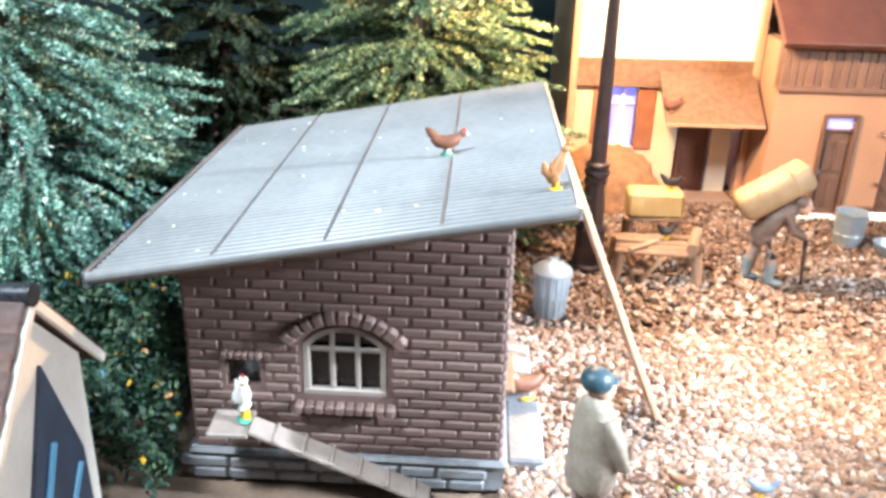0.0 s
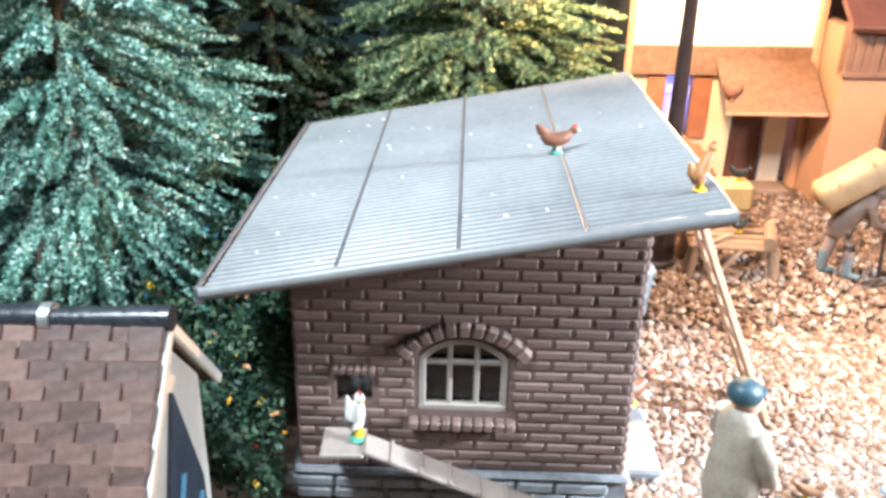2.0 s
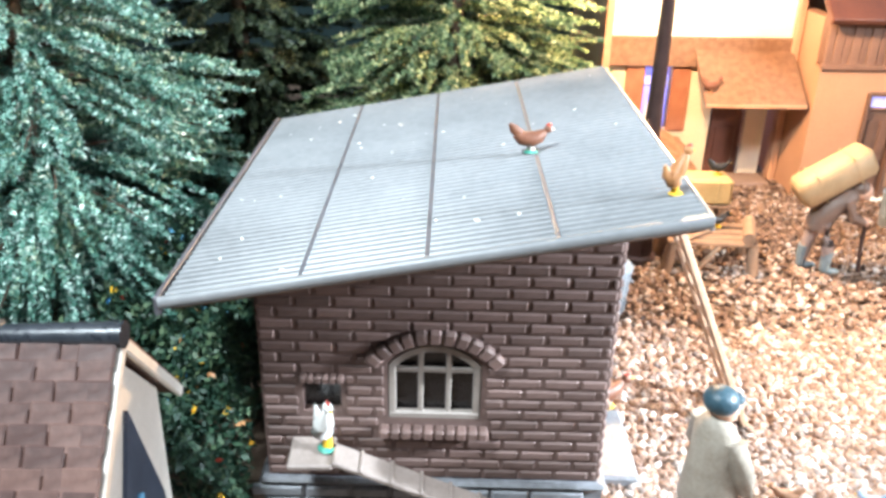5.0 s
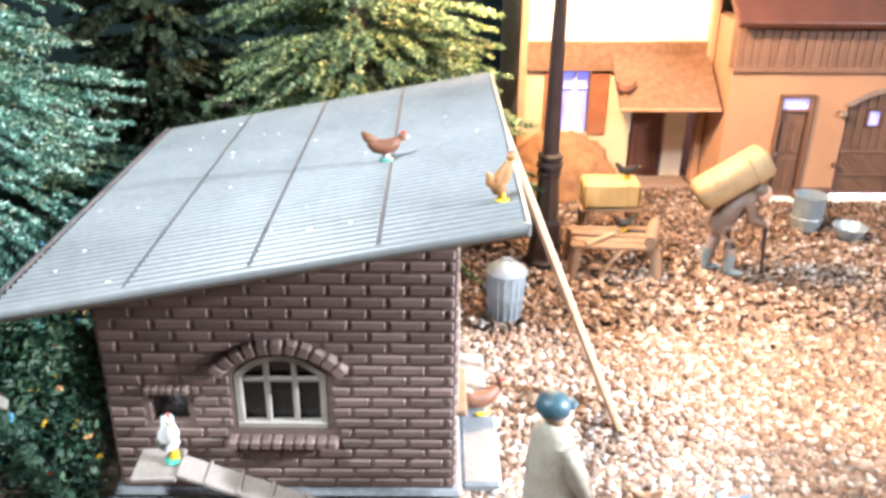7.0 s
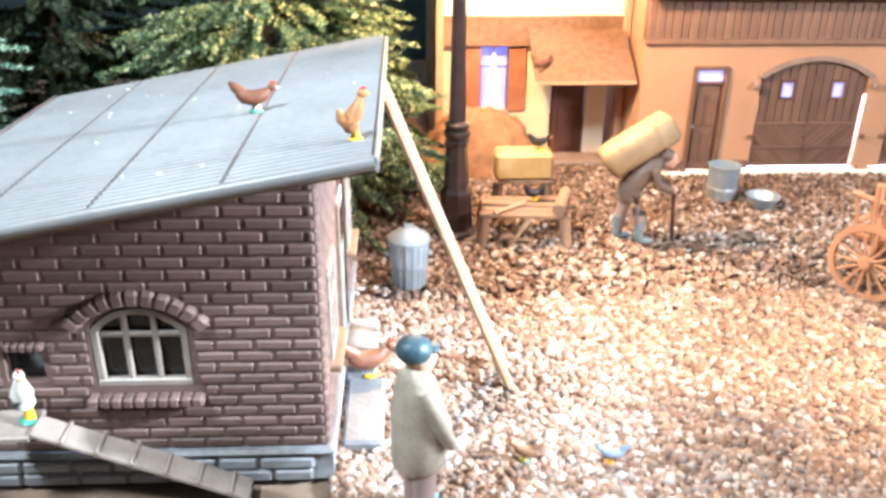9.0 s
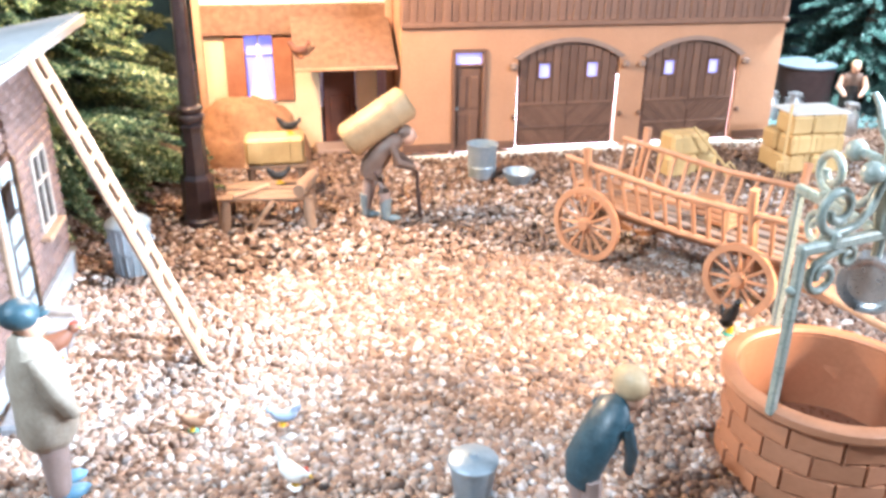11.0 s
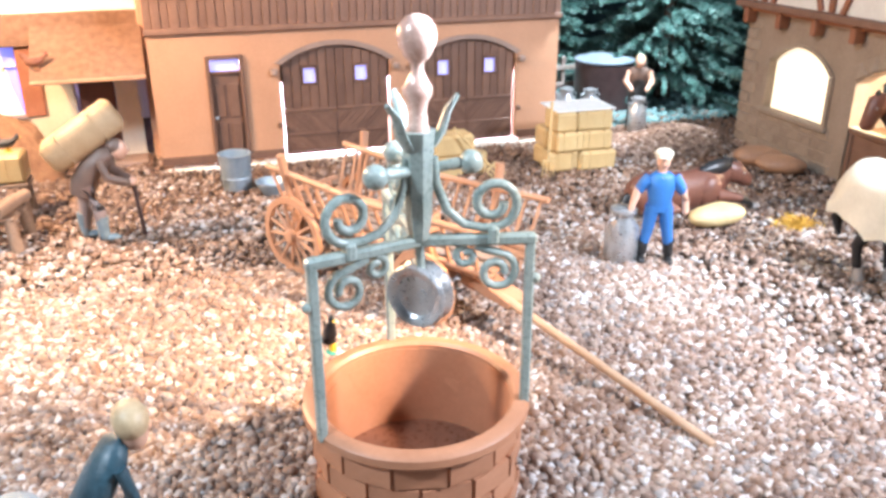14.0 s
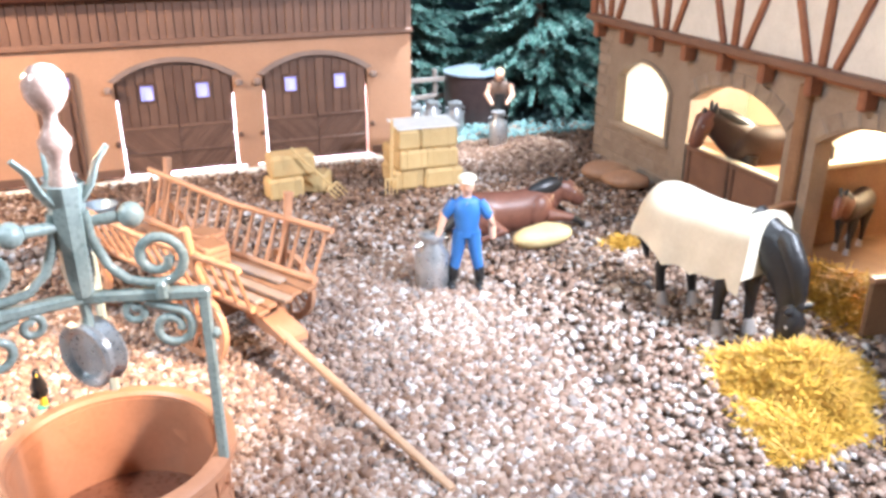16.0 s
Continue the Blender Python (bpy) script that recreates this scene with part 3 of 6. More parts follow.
    part("roof_deck", Shape().box((-0.05, (eave + back) / 2, z0 - 0.085), (4.24, back - eave - 0.1, 0.05), (0, tilt, 0)), BOARD, coop)
    specks = Shape()
    for i in range(34):
        x, y = random.uniform(-2, 1.9), random.uniform(-0.3, 4.2)
        specks.ball((x, y, z0 + roof_z(x) + 0.048), (random.uniform(0.01, 0.03), random.uniform(0.008, 0.02), 0.008), 6)
    part("lime_specks", specks, WHITE, coop, kind="stuff")
    # hen ramp
    ramp = thing("hen_ramp", -2.33, 5.55, 0, 0, "grey wooden hen ramp with cleats against the brick wall", "ramp")
    part("landing", Shape().box((0.17, 0.12, 0.82), (0.40, 0.42, 0.06), bevel=0.015), RAMP_GREY, ramp)
    ang = math.degrees(math.atan2(0.80, 1.76))
    part("board", Shape().box((0, 0, 0), (1.93, 0.28, 0.05), bevel=0.012), RAMP_GREY, ramp, at=(1.24, 0.06, 0.46), rot=(0, ang, 0))
    for i in range(6):
        q = 0.14 + 0.155 * i
        part("cleat", Shape().box((0, 0, 0), (0.035, 0.30, 0.04), bevel=0.01), RAMP_GREY, ramp, at=(0.37 + 1.74 * q, 0.06, 0.885 - 0.79 * q), rot=(0, ang, 0))


make_hen_house()


# ---- small tiled house ----
def make_tiled_house():
    house = thing("tiled_hut", -4.7, 4.25, 0, 0, "white hut with a red tiled roof and black ridge", "hut")
    half, ridge, eave, xr = 0.86, 2.86, 1.93, 1.55
    g = Shape()
    g.prism([(-0.70, 0), (0.70, 0), (0.74, eave + 0.06), (0, ridge - 0.1), (-0.74, eave + 0.06)], 3.0, pose(1.5, 0, 0, 0, 0, 90))
    part("wall", g, PALE, house, "white plastered gable wall")
    door = Shape()
    door.prism([(-0.52, 0), (0.52, 0), (0.5, 1.2), (0.08, 2.26), (-0.42, 1.2)], 0.03, pose(1.533, 0, 0, 0, 0, 90))
    d = part("gable_panel", door, DARK_BLUE, house, "dark blue gable panel with light blue battens")
    part("batten", Shape().box((0, 0, 0), (0.03, 0.62, 0.09), bevel=0.01), SKY_PAINT, d, "light blue batten", at=(1.545, -0.12, 1.32), rot=(60, 0, 0))
    part("batten", Shape().box((0, 0, 0), (0.03, 0.5, 0.09), bevel=0.01), SKY_PAINT, d, "light blue batten", at=(1.545, 0.22, 0.95), rot=(50, 0, 0))
    slope = math.atan2(ridge - eave, half)
    length = math.hypot(half + 0.1, (ridge - eave) * (half + 0.1) / half)
    for s in (-1, 1):
        deck = part("roof", Shape().box((0, 0, 0), (3.2, length, 0.06)), TILE, house, at=(0, s * (half + 0.1) / 2, ridge - (ridge - eave) * (half + 0.1) / half / 2), rot=(-s * math.degrees(slope), 0, 0))
        part("verge", Shape().box((1.6, 0, -0.01), (0.05, length, 0.09), bevel=0.012), PALE, deck, "pale verge board")
        if s < 0:
            mesh = [mesh_of("roof_tile", Shape().box((0, 0, 0), (wd, 0.19, 0.035), bevel=0.012), TILE) for wd in (0.21, 0.235, 0.25)]
            for r in range(10):
                x = -1.58 + 0.12 * (r % 2)
                i = 0
                while x < 1.5:
                    wd = (0.21, 0.235, 0.25)[(i * 7 + r * 3) % 3]
                    wd_at = min(x + wd / 2, 1.6 - wd / 2)
                    part("roof_tile", mesh[(i * 7 + r * 3) % 3], None, deck, at=(wd_at, length / 2 - 0.1 - 0.13 * r, 0.055 + random.uniform(0, 0.012)), rot=(4 + random.uniform(-1, 1), 0, random.uniform(-2, 2)))
                    x += wd + 0.005
                    i += 1
        else:
            part("roof_tiles", Shape().box((0, 0, 0.05), (3.2, length, 0.05), bevel=0.02), TILE, deck)
    for i in range(4):
        cap = Shape().loft([(-1.62 + 0.81 * i, 0, ridge + 0.03), (-0.80 + 0.81 * i, 0, ridge + 0.045)], [(0.085, 0.075), (0.10, 0.09)], 10)
        part("ridge_tile", cap, RIDGE, house, "glossy black ridge tile", smooth=50)
    for i in range(3):
        part("ridge_clip", Shape().loft([(-0.84 + 0.81 * i, 0, ridge + 0.04), (-0.77 + 0.81 * i, 0, ridge + 0.04)], [(0.112, 0.10)] * 2, 10), SILVER, house, "silver ridge clip", smooth=50)


make_tiled_house()


# ---- barn ----
def make_barn():
    barn = thing("barn", 9.63, 14.0, 0, -1.0, "tan plastered barn with brown boarded upper storey and two gates", "barn")
    L, R, top = -3.83, 3.83, 2.46
    gates = ((-0.60, 1.02, 1.86), (1.95, 1.0, 1.84))
    door = (-2.57, 0.30, 2.05)
    w = Shape()
    cuts = [(door[0] - door[1], door[0] + door[1])] + [(c - h, c + h) for c, h, z in gates]
    foot = 0.15
    line = [(L, foot), (cuts[0][0], foot), (cuts[0][0], door[2]), (cuts[0][1], door[2]), (cuts[0][1], foot)]
    for c, h, z in gates:
        line += [(c - h, foot)] + arc(c, z, h, 0.32)[::-1] + [(c + h, foot)]
    w.prism(line + [(R, foot), (R, top), (L, top)], 0.25)
    part("wall", w, TAN, barn, "tan plaster wall")
    # Pale plate added so light leaking under the wall shows as a strip.
    part("light_plate", Shape().box((0, 2.06, 0.0), (2 * R - 0.1, 4.3, 0.15), bevel=0.02), WHITE_WALL, barn, "pale plate added to show barn light at the wall foot")
    for x in (L + 0.12, -3.0, -2.1, 0.67, R - 0.12):
        part("foot_block", Shape().box((x, 0.12, 0.11), (0.16, 0.2, 0.1)), TAN, barn)
    part("side_wall", Shape().box((R - 0.13, 2.2, 1.23), (0.25, 3.9, 2.46)), TAN, barn)
    part("side_wall", Shape().box((L + 0.13, 2.2, 1.65), (0.25, 3.9, 3.3)), TAN, barn)
    part("back_wall", Shape().box((0, 4.2, 1.65), (2 * R, 0.2, 3.3)), PALE, barn)
    part("loft_floor", Shape().box((0, 2.2, 2.5), (2 * R - 0.5, 3.8, 0.1)), PALE, barn)
    up = part("upper_wall", Shape().box((0, 0.12, 2.98), (2 * R, 0.2, 0.9)), PLANK, barn, "brown vertical boarding")
    part("sill_beam", Shape().box((0, -0.02, 2.5), (2 * R + 0.06, 0.12, 0.10), bevel=0.02), PLANK, barn)
    mesh = [mesh_of("board", Shape().box((0, 0, 0), (wd, 0.05, 0.86), bevel=0.012), PLANK) for wd in (0.13, 0.15, 0.17)]
    x, i = L, 0
    while x < R - 0.1:
        k = random.randrange(3)
        wd = (0.13, 0.15, 0.17)[k]
        part("board", mesh[k], None, up, at=(x + wd / 2, -0.01 - 0.012 * (i % 2), 2.98 + random.uniform(-0.03, 0.0)))
        x += wd + 0.006
        i += 1
    for sgn in (-1, 1):
        part("roof", Shape().box((0, 0, 0), (2 * R + 0.3, 3.25, 0.14), bevel=0.02), RED_DOOR, barn, "dark reddish roof", at=(0, 2.15 + sgn * 1.22, 4.30), rot=(-sgn * 37, 0, 0))
    part("gable_wall", Shape().prism([(0.1, 2.4), (4.2, 2.4), (4.2, 3.3), (2.15, 4.85), (0.1, 3.3)], 0.2, pose(R - 0.02, 0, 0, 0, 0, 90)), PLANK, barn)
    part("baseboard", Shape().box(((L + cuts[0][0]) / 2, -0.02, 0.215), (cuts[0][0] - L, 0.06, 0.15)), GATE, barn)
    part("baseboard", Shape().box(((cuts[0][1] + cuts[1][0]) / 2, -0.02, 0.215), (cuts[1][0] - cuts[0][1] - 0.06, 0.06, 0.15)), GATE, barn)
    part("baseboard", Shape().box(((cuts[2][1] + R) / 2 + 0.03, -0.02, 0.215), (R - cuts[2][1] - 0.06, 0.06, 0.15)), GATE, barn)
    # entrance door
    c, h, z = door
    d = part("door", Shape().box((c, 0.06, 0.92), (2 * h - 0.08, 0.06, 1.64), bevel=0.015), GATE, barn, "brown panelled door with a lit fanlight")
    for dx in (-0.12, 0.12):
        for pz, ph in ((0.5, 0.6), (1.2, 0.6)):
            part("panel", Shape().box((c + dx, 0.02, pz + 0.05), (0.17, 0.03, ph), bevel=0.012), GATE, d)
    part("fanlight", Shape().box((c, 0.06, 1.88), (2 * h - 0.1, 0.03, 0.20)), BLUE_GLOW, d, "lit bluish fanlight")
    part("door_knob", Shape().ball((c - 0.22, -0.0, 0.95), 0.035, 8), SILVER, d, "silver knob")
    f = Shape()
    f.box((c - h + 0.01, 0.0, 1.03), (0.07, 0.12, 2.06), bevel=0.012).box((c + h - 0.01, 0.0, 1.03), (0.07, 0.12, 2.06), bevel=0.012).box((c, 0.0, 2.03), (2 * h, 0.12, 0.07), bevel=0.012).box((c, 0.02, 1.755), (2 * h, 0.08, 0.05), bevel=0.012)
    part("door_frame", f, GATE, d)
    # gates
    for c, h, z in gates:
        t = Shape()
        o, n = arc(c, z + 0.02, h + 0.09, 0.36), arc(c, z - 0.02, h - 0.02, 0.32)
        t.prism(o + n[::-1], 0.12, Matrix.Translation((0, -0.05, 0)))
        part("gate_arch", t, TRIM, barn, "grey-brown arch trim", smooth=30)
        # Unseen board added behind the leaf edges to block barn light at the arch.
        o, n = arc(c, z + 0.0, h + 0.01, 0.325), arc(c, z - 0.04, h - 0.13, 0.27)
        part("gate_stop", Shape().prism([(c + h + 0.01, 1.5)] + o + [(c - h - 0.01, 1.5), (c - h + 0.13, 1.5)] + n[::-1] + [(c + h - 0.13, 1.5)], 0.05, Matrix.Translation((0, 0.14, 0))), GATE, barn)
        for s in (-1, 1):
            part("bracket", Shape().box((c + s * (h + 0.10), -0.06, 1.72), (0.13, 0.14, 0.12), bevel=0.03), TRIM, barn)
            part("bracket", Shape().box((c + s * (h + 0.06), -0.05, 0.75), (0.09, 0.1, 0.10), bevel=0.03), GATE, barn)
        for s in (-1, 1):
            in_h = h - 0.042
            xi = c + s * 0.001
            xo = c + s * in_h
            xw = c + s * h * 0.47
            leaf = Shape()
            # leaf with a square opening, as four panels
            def topz(x):
                r = (in_h ** 2 + 0.09) / 0.6
                return z - 0.03 + 0.30 - r + math.sqrt(max(0, r * r - (x - c) ** 2))
            def panel(a, b, lo, steps=6):
                xsn = [a + (b - a) * i / steps for i in range(steps + 1)]
                leaf.prism([(a, lo), (b, lo)] + [(x, topz(x)) for x in xsn[::-1]], 0.06, Matrix.Translation((0, 0.05, 0)))
            lo_x, hi_x = min(xi, xo), max(xi, xo)
            panel(lo_x, xw - 0.12, 0.15)
            panel(xw + 0.12, hi_x, 0.15)
            leaf.box((xw, 0.08, 0.81), (0.24, 0.06, 1.32))
            panel(xw - 0.12, xw + 0.12, 1.76)
            g = part("gate_leaf", leaf, GATE, barn, "brown boarded gate leaf with a small lit window")
            part("window_pane", Shape().box((xw, 0.10, 1.615), (0.26, 0.02, 0.30)), BLUE_GLOW, g, "small lit pane")
            fr = Shape()
            for dx, dz, sx, sz in ((-0.125, 0, 0.03, 0.31), (0.125, 0, 0.03, 0.31), (0, -0.15, 0.28, 0.03), (0, 0.15, 0.28, 0.03)):
                fr.box((xw + dx, 0.04, 1.615 + dz), (sx, 0.05, sz))
            part("window_frame", fr, GATE, g)
            # boards: upright above, slanting below
            for i in range(6):
                bx = lo_x + (i + 0.5) * (hi_x - lo_x) / 6
                tz = topz(bx + (0.07 if bx < c else -0.07)) - 0.03
                lo_z = 1.0
                if abs(bx - xw) < 0.19:
                    part("board", Shape().box((bx, 0.045, 1.22), ((hi_x - lo_x) / 6 - 0.012, 0.03, 0.44), bevel=0.008), GATE, g)
                    lo_z = 1.79
                part("board", Shape().box((bx, 0.045, (lo_z + tz) / 2), ((hi_x - lo_x) / 6 - 0.012, 0.03, tz - lo_z), bevel=0.008), GATE, g)
            for row in (0.52, 0.98, 0.185):
                part("rail", Shape().box(((lo_x + hi_x) / 2, 0.035, row), (hi_x - lo_x - 0.02, 0.04, 0.06), bevel=0.01), GATE, g)
            for lo_z, hi_z in ((0.55, 0.95), (0.215, 0.49)):
                for i in range(-2, 8):
                    # slanting board clipped to the panel
                    x_a = lo_x + 0.05 + i * 0.13
                    pts4 = []
                    for k in range(2):
                        pts4.append((x_a + 0.115 * k, lo_z))
                    run = (hi_z - lo_z) * (1.0 if s > 0 else -1.0)
                    if s < 0:
                        pts4 = [(p + 0.4, q) for p, q in pts4]
                    quad = [pts4[0], pts4[1], (pts4[1][0] + run, hi_z), (pts4[0][0] + run, hi_z)]
                    a, b = lo_x + 0.02, hi_x - 0.02
                    if min(q[0] for q in quad) < a - 0.45 or max(q[0] for q in quad) > b + 0.45:
                        continue
                    clip = []
                    for side, lim in ((1, a), (-1, b)):
                        src, clip = quad if side == 1 else clip, []
                        for j in range(len(src)):
                            p, q = src[j - 1], src[j]
                            pin, qin = side * (p[0] - lim) >= 0, side * (q[0] - lim) >= 0
                            if pin != qin:
                                u = (lim - p[0]) / (q[0] - p[0])
                                clip.append((lim, p[1] + u * (q[1] - p[1])))
                            if qin:
                                clip.append(q)
                        if len(clip) < 3:
                            break
                    if len(clip) >= 3 and max(p[0] for p in clip) - min(p[0] for p in clip) > 0.03:
                        part("slant_board", Shape().prism(clip, 0.025, Matrix.Translation((0, 0.032, 0))), GATE, g)


make_barn()


# ---- farmhouse ----
def make_farmhouse():
    house = thing("farmhouse", 4.0, 15.25, 0, 0, "orange farmhouse with white upper storey and brown canopy over the door", "house")
    part("wall", Shape().prism([(-1.75, 0), (-0.72, 0), (-0.72, 0.96), (-1.15, 0.96), (-1.15, 2.2), (-0.29, 2.2), (-0.29, 0.96), (-0.7195, 0.96), (-0.7195, 0), (0.4, 0), (0.4, 2.0), (1.75, 2.0), (1.75, 2.5), (-1.75, 2.5)], 0.2), WARM_WALL, house, "cream ground-floor wall")
    part("upper_wall", Shape().box((0, 0.06, 3.9), (3.42, 0.26, 2.3)), WHITE_WALL, house, "white upper wall")
    part("band", Shape().box((0.0, -0.07, 2.5), (3.5, 0.16, 0.56), bevel=0.02), CANOPY, house, "brown band beam")
    for x in (-1.78, 1.74):
        part("corner_post", Shape().box((x, -0.05, 2.6), (0.14, 0.3, 5.2), bevel=0.02), WAGON, house, "orange corner post")
    part("side_wall", Shape().box((-1.72, 1.8, 2.6), (0.16, 3.2, 5.2)), WARM_WALL, house)
    part("roof", Shape().box((0, 1.6, 5.3), (4.0, 4.2, 0.15)), PLANK, house)
    part("back_wall", Shape().box((0, 3.4, 2.6), (3.6, 0.15, 5.2)), WHITE_WALL, house)
    win = part("window", Shape().box((-0.72, 0.16, 1.57), (0.5, 0.03, 1.2)), DEEP_GLOW, house, "tall window lit violet-white with curtains")
    for s in (-1, 1):
        part("shutter", Shape().box((-0.72 + s * 0.44, -0.03, 1.58), (0.36, 0.06, 1.24), bevel=0.015), TIMBER, win, "brown shutter")
    part("window_sill", Shape().box((-0.72, -0.03, 0.95), (0.6, 0.12, 0.06), bevel=0.015), TRIM, win)
    cur = Shape().prism([(-0.93, 0.98), (-0.50, 0.98), (-0.66, 1.75), (-0.70, 2.15), (-0.74, 2.15), (-0.78, 1.75)], 0.02, Matrix.Translation((0, 0.10, 0)))
    part("curtain", cur, WHITE, win, "white gathered curtain")
    part("mullion", Shape().box((-0.72, 0.08, 1.86), (0.5, 0.04, 0.035), bevel=0.008), WHITE_WALL, win)
    part("mullion", Shape().box((-0.72, 0.085, 1.98), (0.035, 0.04, 0.40), bevel=0.008), WHITE_WALL, win)
    door = part("door", Shape().box((0.78, 0.16, 0.88), (0.62, 0.06, 1.76), bevel=0.015), RED_DOOR, house, "dark red-brown front door")
    part("fanlight", Shape().box((0.78, 0.12, 1.62), (0.42, 0.03, 0.16)), DEEP_GLOW, door, "lit blue fanlight")
    part("door_panel", Shape().box((0.78, 0.12, 0.6), (0.4, 0.03, 0.8), bevel=0.015), RED_DOOR, door)
    part("porch_panel", Shape().box((1.32, 0.08, 0.9), (0.4, 0.1, 1.8)), WHITE_WALL, house, "pale panel beside the door")
    can = Shape()
    can.prism([(-1.12, 1.74), (-1.15, 1.80), (0.0, 2.66), (0.0, 2.56)], 1.84, pose(-0.12, 0, 0, 0, 0, 0) @ Matrix(((0, 1, 0, 0), (1, 0, 0, 0), (0, 0, 1, 0), (0, 0, 0, 1))))
    part("canopy", can, CANOPY, house, "brown sloping canopy")
    part("canopy_edge", Shape().box((0.8, -1.14, 1.755), (1.86, 0.05, 0.07), bevel=0.015), WAGON, house)
    part("canopy_cheek", Shape().prism([(0, 1.74), (-1.1, 1.74), (0, 2.6)], 0.05, pose(1.68, 0, 0, 0, 0, 0) @ Matrix(((0, 1, 0, 0), (1, 0, 0, 0), (0, 0, 1, 0), (0, 0, 0, 1)))), TIMBER, house)
    part("doorstep", Shape().box((0.9, -0.3, 0.05), (1.3, 0.6, 0.1), bevel=0.02), TRIM, house)
    h = Shape()
    h.ball((0, 0, 0), (1.16, 0.55, 1.17), 90)
    for v in h.bm.verts:
        v.co *= 1 + 0.10 * noise.noise(v.co * 2.3) + 0.035 * noise.noise(v.co * 8) + 0.03 * noise.noise(v.co * 19)
        v.co.z = max(v.co.z, -0.05)
    thing("mound", 2.95, 14.55, 0.02, 0, "rounded brown heap of hay under the farmhouse window", "heap", shape=h, mats=HEAP, smooth=60)


make_farmhouse()


# ---- stable ----
def make_stable():
    st = thing("stable", 17.0, 8.0, 0, 0, "sandstone stable with half-timbered upper storey and open stalls", "stable")
    # wall in the plane x = 0; outlines in y and z
    turn = Matrix(((0, 1, 0, 0), (1, 0, 0, 0), (0, 0, 1, 0), (0, 0, 0, 1)))
    top, end = 2.62, 4.78
    openings = ((3.22, 0.82, 0.84, 1.74, 0.36), (0.72, 1.12, 0.0, 1.72, 0.42), (-2.1, 1.12, 0.0, 1.72, 0.42), (-4.8, 1.12, 0.0, 1.72, 0.42))
    w = Shape()
    line = [(-7.0, 0)]
    for c, h, lo, z, rise in openings[:0:-1]:
        line += [(c - h, 0)] + arc(c, z, h, rise)[::-1] + [(c + h, 0)]
    c, h, lo, z, rise = openings[0]
    line += [(c, 0), (c, lo), (c - h, lo)] + arc(c, z, h, rise)[::-1] + [(c + h, lo), (c + 0.0005, lo), (c + 0.0005, 0)]
    w.prism(line + [(end, 0), (end, top), (-7.0, top)], 0.3, turn)
    front = part("wall", w, SANDSTONE, st, "carved sandstone wall")
    part("gable_wall", Shape().box((2.0, end - 0.15, 1.31), (3.4, 0.3, 2.62)), SANDSTONE, st)
    part("back_wall", Shape().box((3.6, -1.1, 1.31), (0.2, 11.6, 2.62)), STALL_WALL, st, "yellow stable lining")
    part("stall_floor", Shape().box((1.9, -1.1, 0.02), (3.3, 11.4, 0.05)), STALL, st)
    part("stall_ceiling", Shape().box((1.9, -1.1, 2.68), (3.6, 11.6, 0.1)), STALL_WALL, st)
    # stones set proud of the wall
    sizes = (0.3, 0.42, 0.52)
    mesh = [mesh_of("stone", Shape().box((0, 0, 0), (0.05, s, 0.19), bevel=0.02), SANDSTONE) for s in sizes]
    for r in range(12):
        part("stone", mesh[r % 2], None, front, at=(-0.005, end - sizes[r % 2] / 2 + 0.02, 0.12 + 0.205 * r))
    for r in range(4):
        y = 2.1 + 0.15 * (r % 2)
        while y < 4.2:
            k = random.randrange(3)
            part("stone", mesh[k], None, front, at=(0.012, y + sizes[k] / 2, 0.12 + 0.205 * r), rot=(0, 0, random.uniform(-1.5, 1.5)))
            y += sizes[k] + 0.02
    for c, h, lo, z, rise in openings[1:]:
        for i in range(-4, 5):
            q = i / 4 * 0.62
            part("arch_stone", mesh_of("arch_stone", Shape().box((0, 0, 0), (0.06, 0.26, 0.24), bevel=0.02), SANDSTONE), None, front, at=(0.0, c + 1.9 * math.sin(q), z + rise - 1.72 + 1.85 * math.cos(q)), rot=(-math.degrees(q), 0, 0))
    t = Shape()
    c, h, lo, z, rise = openings[0]
    o, n = arc(c, z, h + 0.07, rise + 0.06), arc(c, z, h - 0.03, rise)
    t.prism(o + n[::-1], 0.1, Matrix.Translation((-0.05, 0, 0)) @ turn)
    t.box((0, c - h - 0.02, 1.3), (0.1, 0.09, 0.85)).box((0, c + h + 0.02, 1.3), (0.1, 0.09, 0.85)).box((-0.02, c, lo - 0.03), (0.16, 2 * h + 0.2, 0.1), bevel=0.02)
    win = part("window", Shape().prism([(c - h, lo), (c + h, lo)] + arc(c, z, h, rise), 0.02, Matrix.Translation((0.16, 0, 0)) @ turn), WARM_GLOW, st, "arched window glowing warm white")
    part("window_frame", t, SANDSTONE, win)
    # half-timbered upper storey, standing out over brackets
    part("upper_wall", Shape().box((0.0, -1.1, 3.75), (0.3, 11.8, 2.1)), PALE, st, "white infill panels")
    part("sill_beam", Shape().box((-0.22, -1.1, 2.74), (0.2, 12.0, 0.12), bevel=0.02), PLANK, st, "dark brown sill beam")
    part("jetty", Shape().box((-0.03, -1.1, 2.66), (0.3, 11.9, 0.1)), TIMBER, st)
    y = end - 0.1
    for i in range(13):
        part("bracket", Shape().box((-0.14, y - 0.05 - 0.92 * i, 2.52), (0.24, 0.13, 0.28), bevel=0.025), TIMBER, st)
    post = mesh_of("stud", Shape().box((0, 0, 0), (0.08, 0.12, 1.5), bevel=0.015), TIMBER)
    brace = mesh_of("brace", Shape().box((0, 0, 0), (0.07, 0.11, 1.62), bevel=0.015), TIMBER)
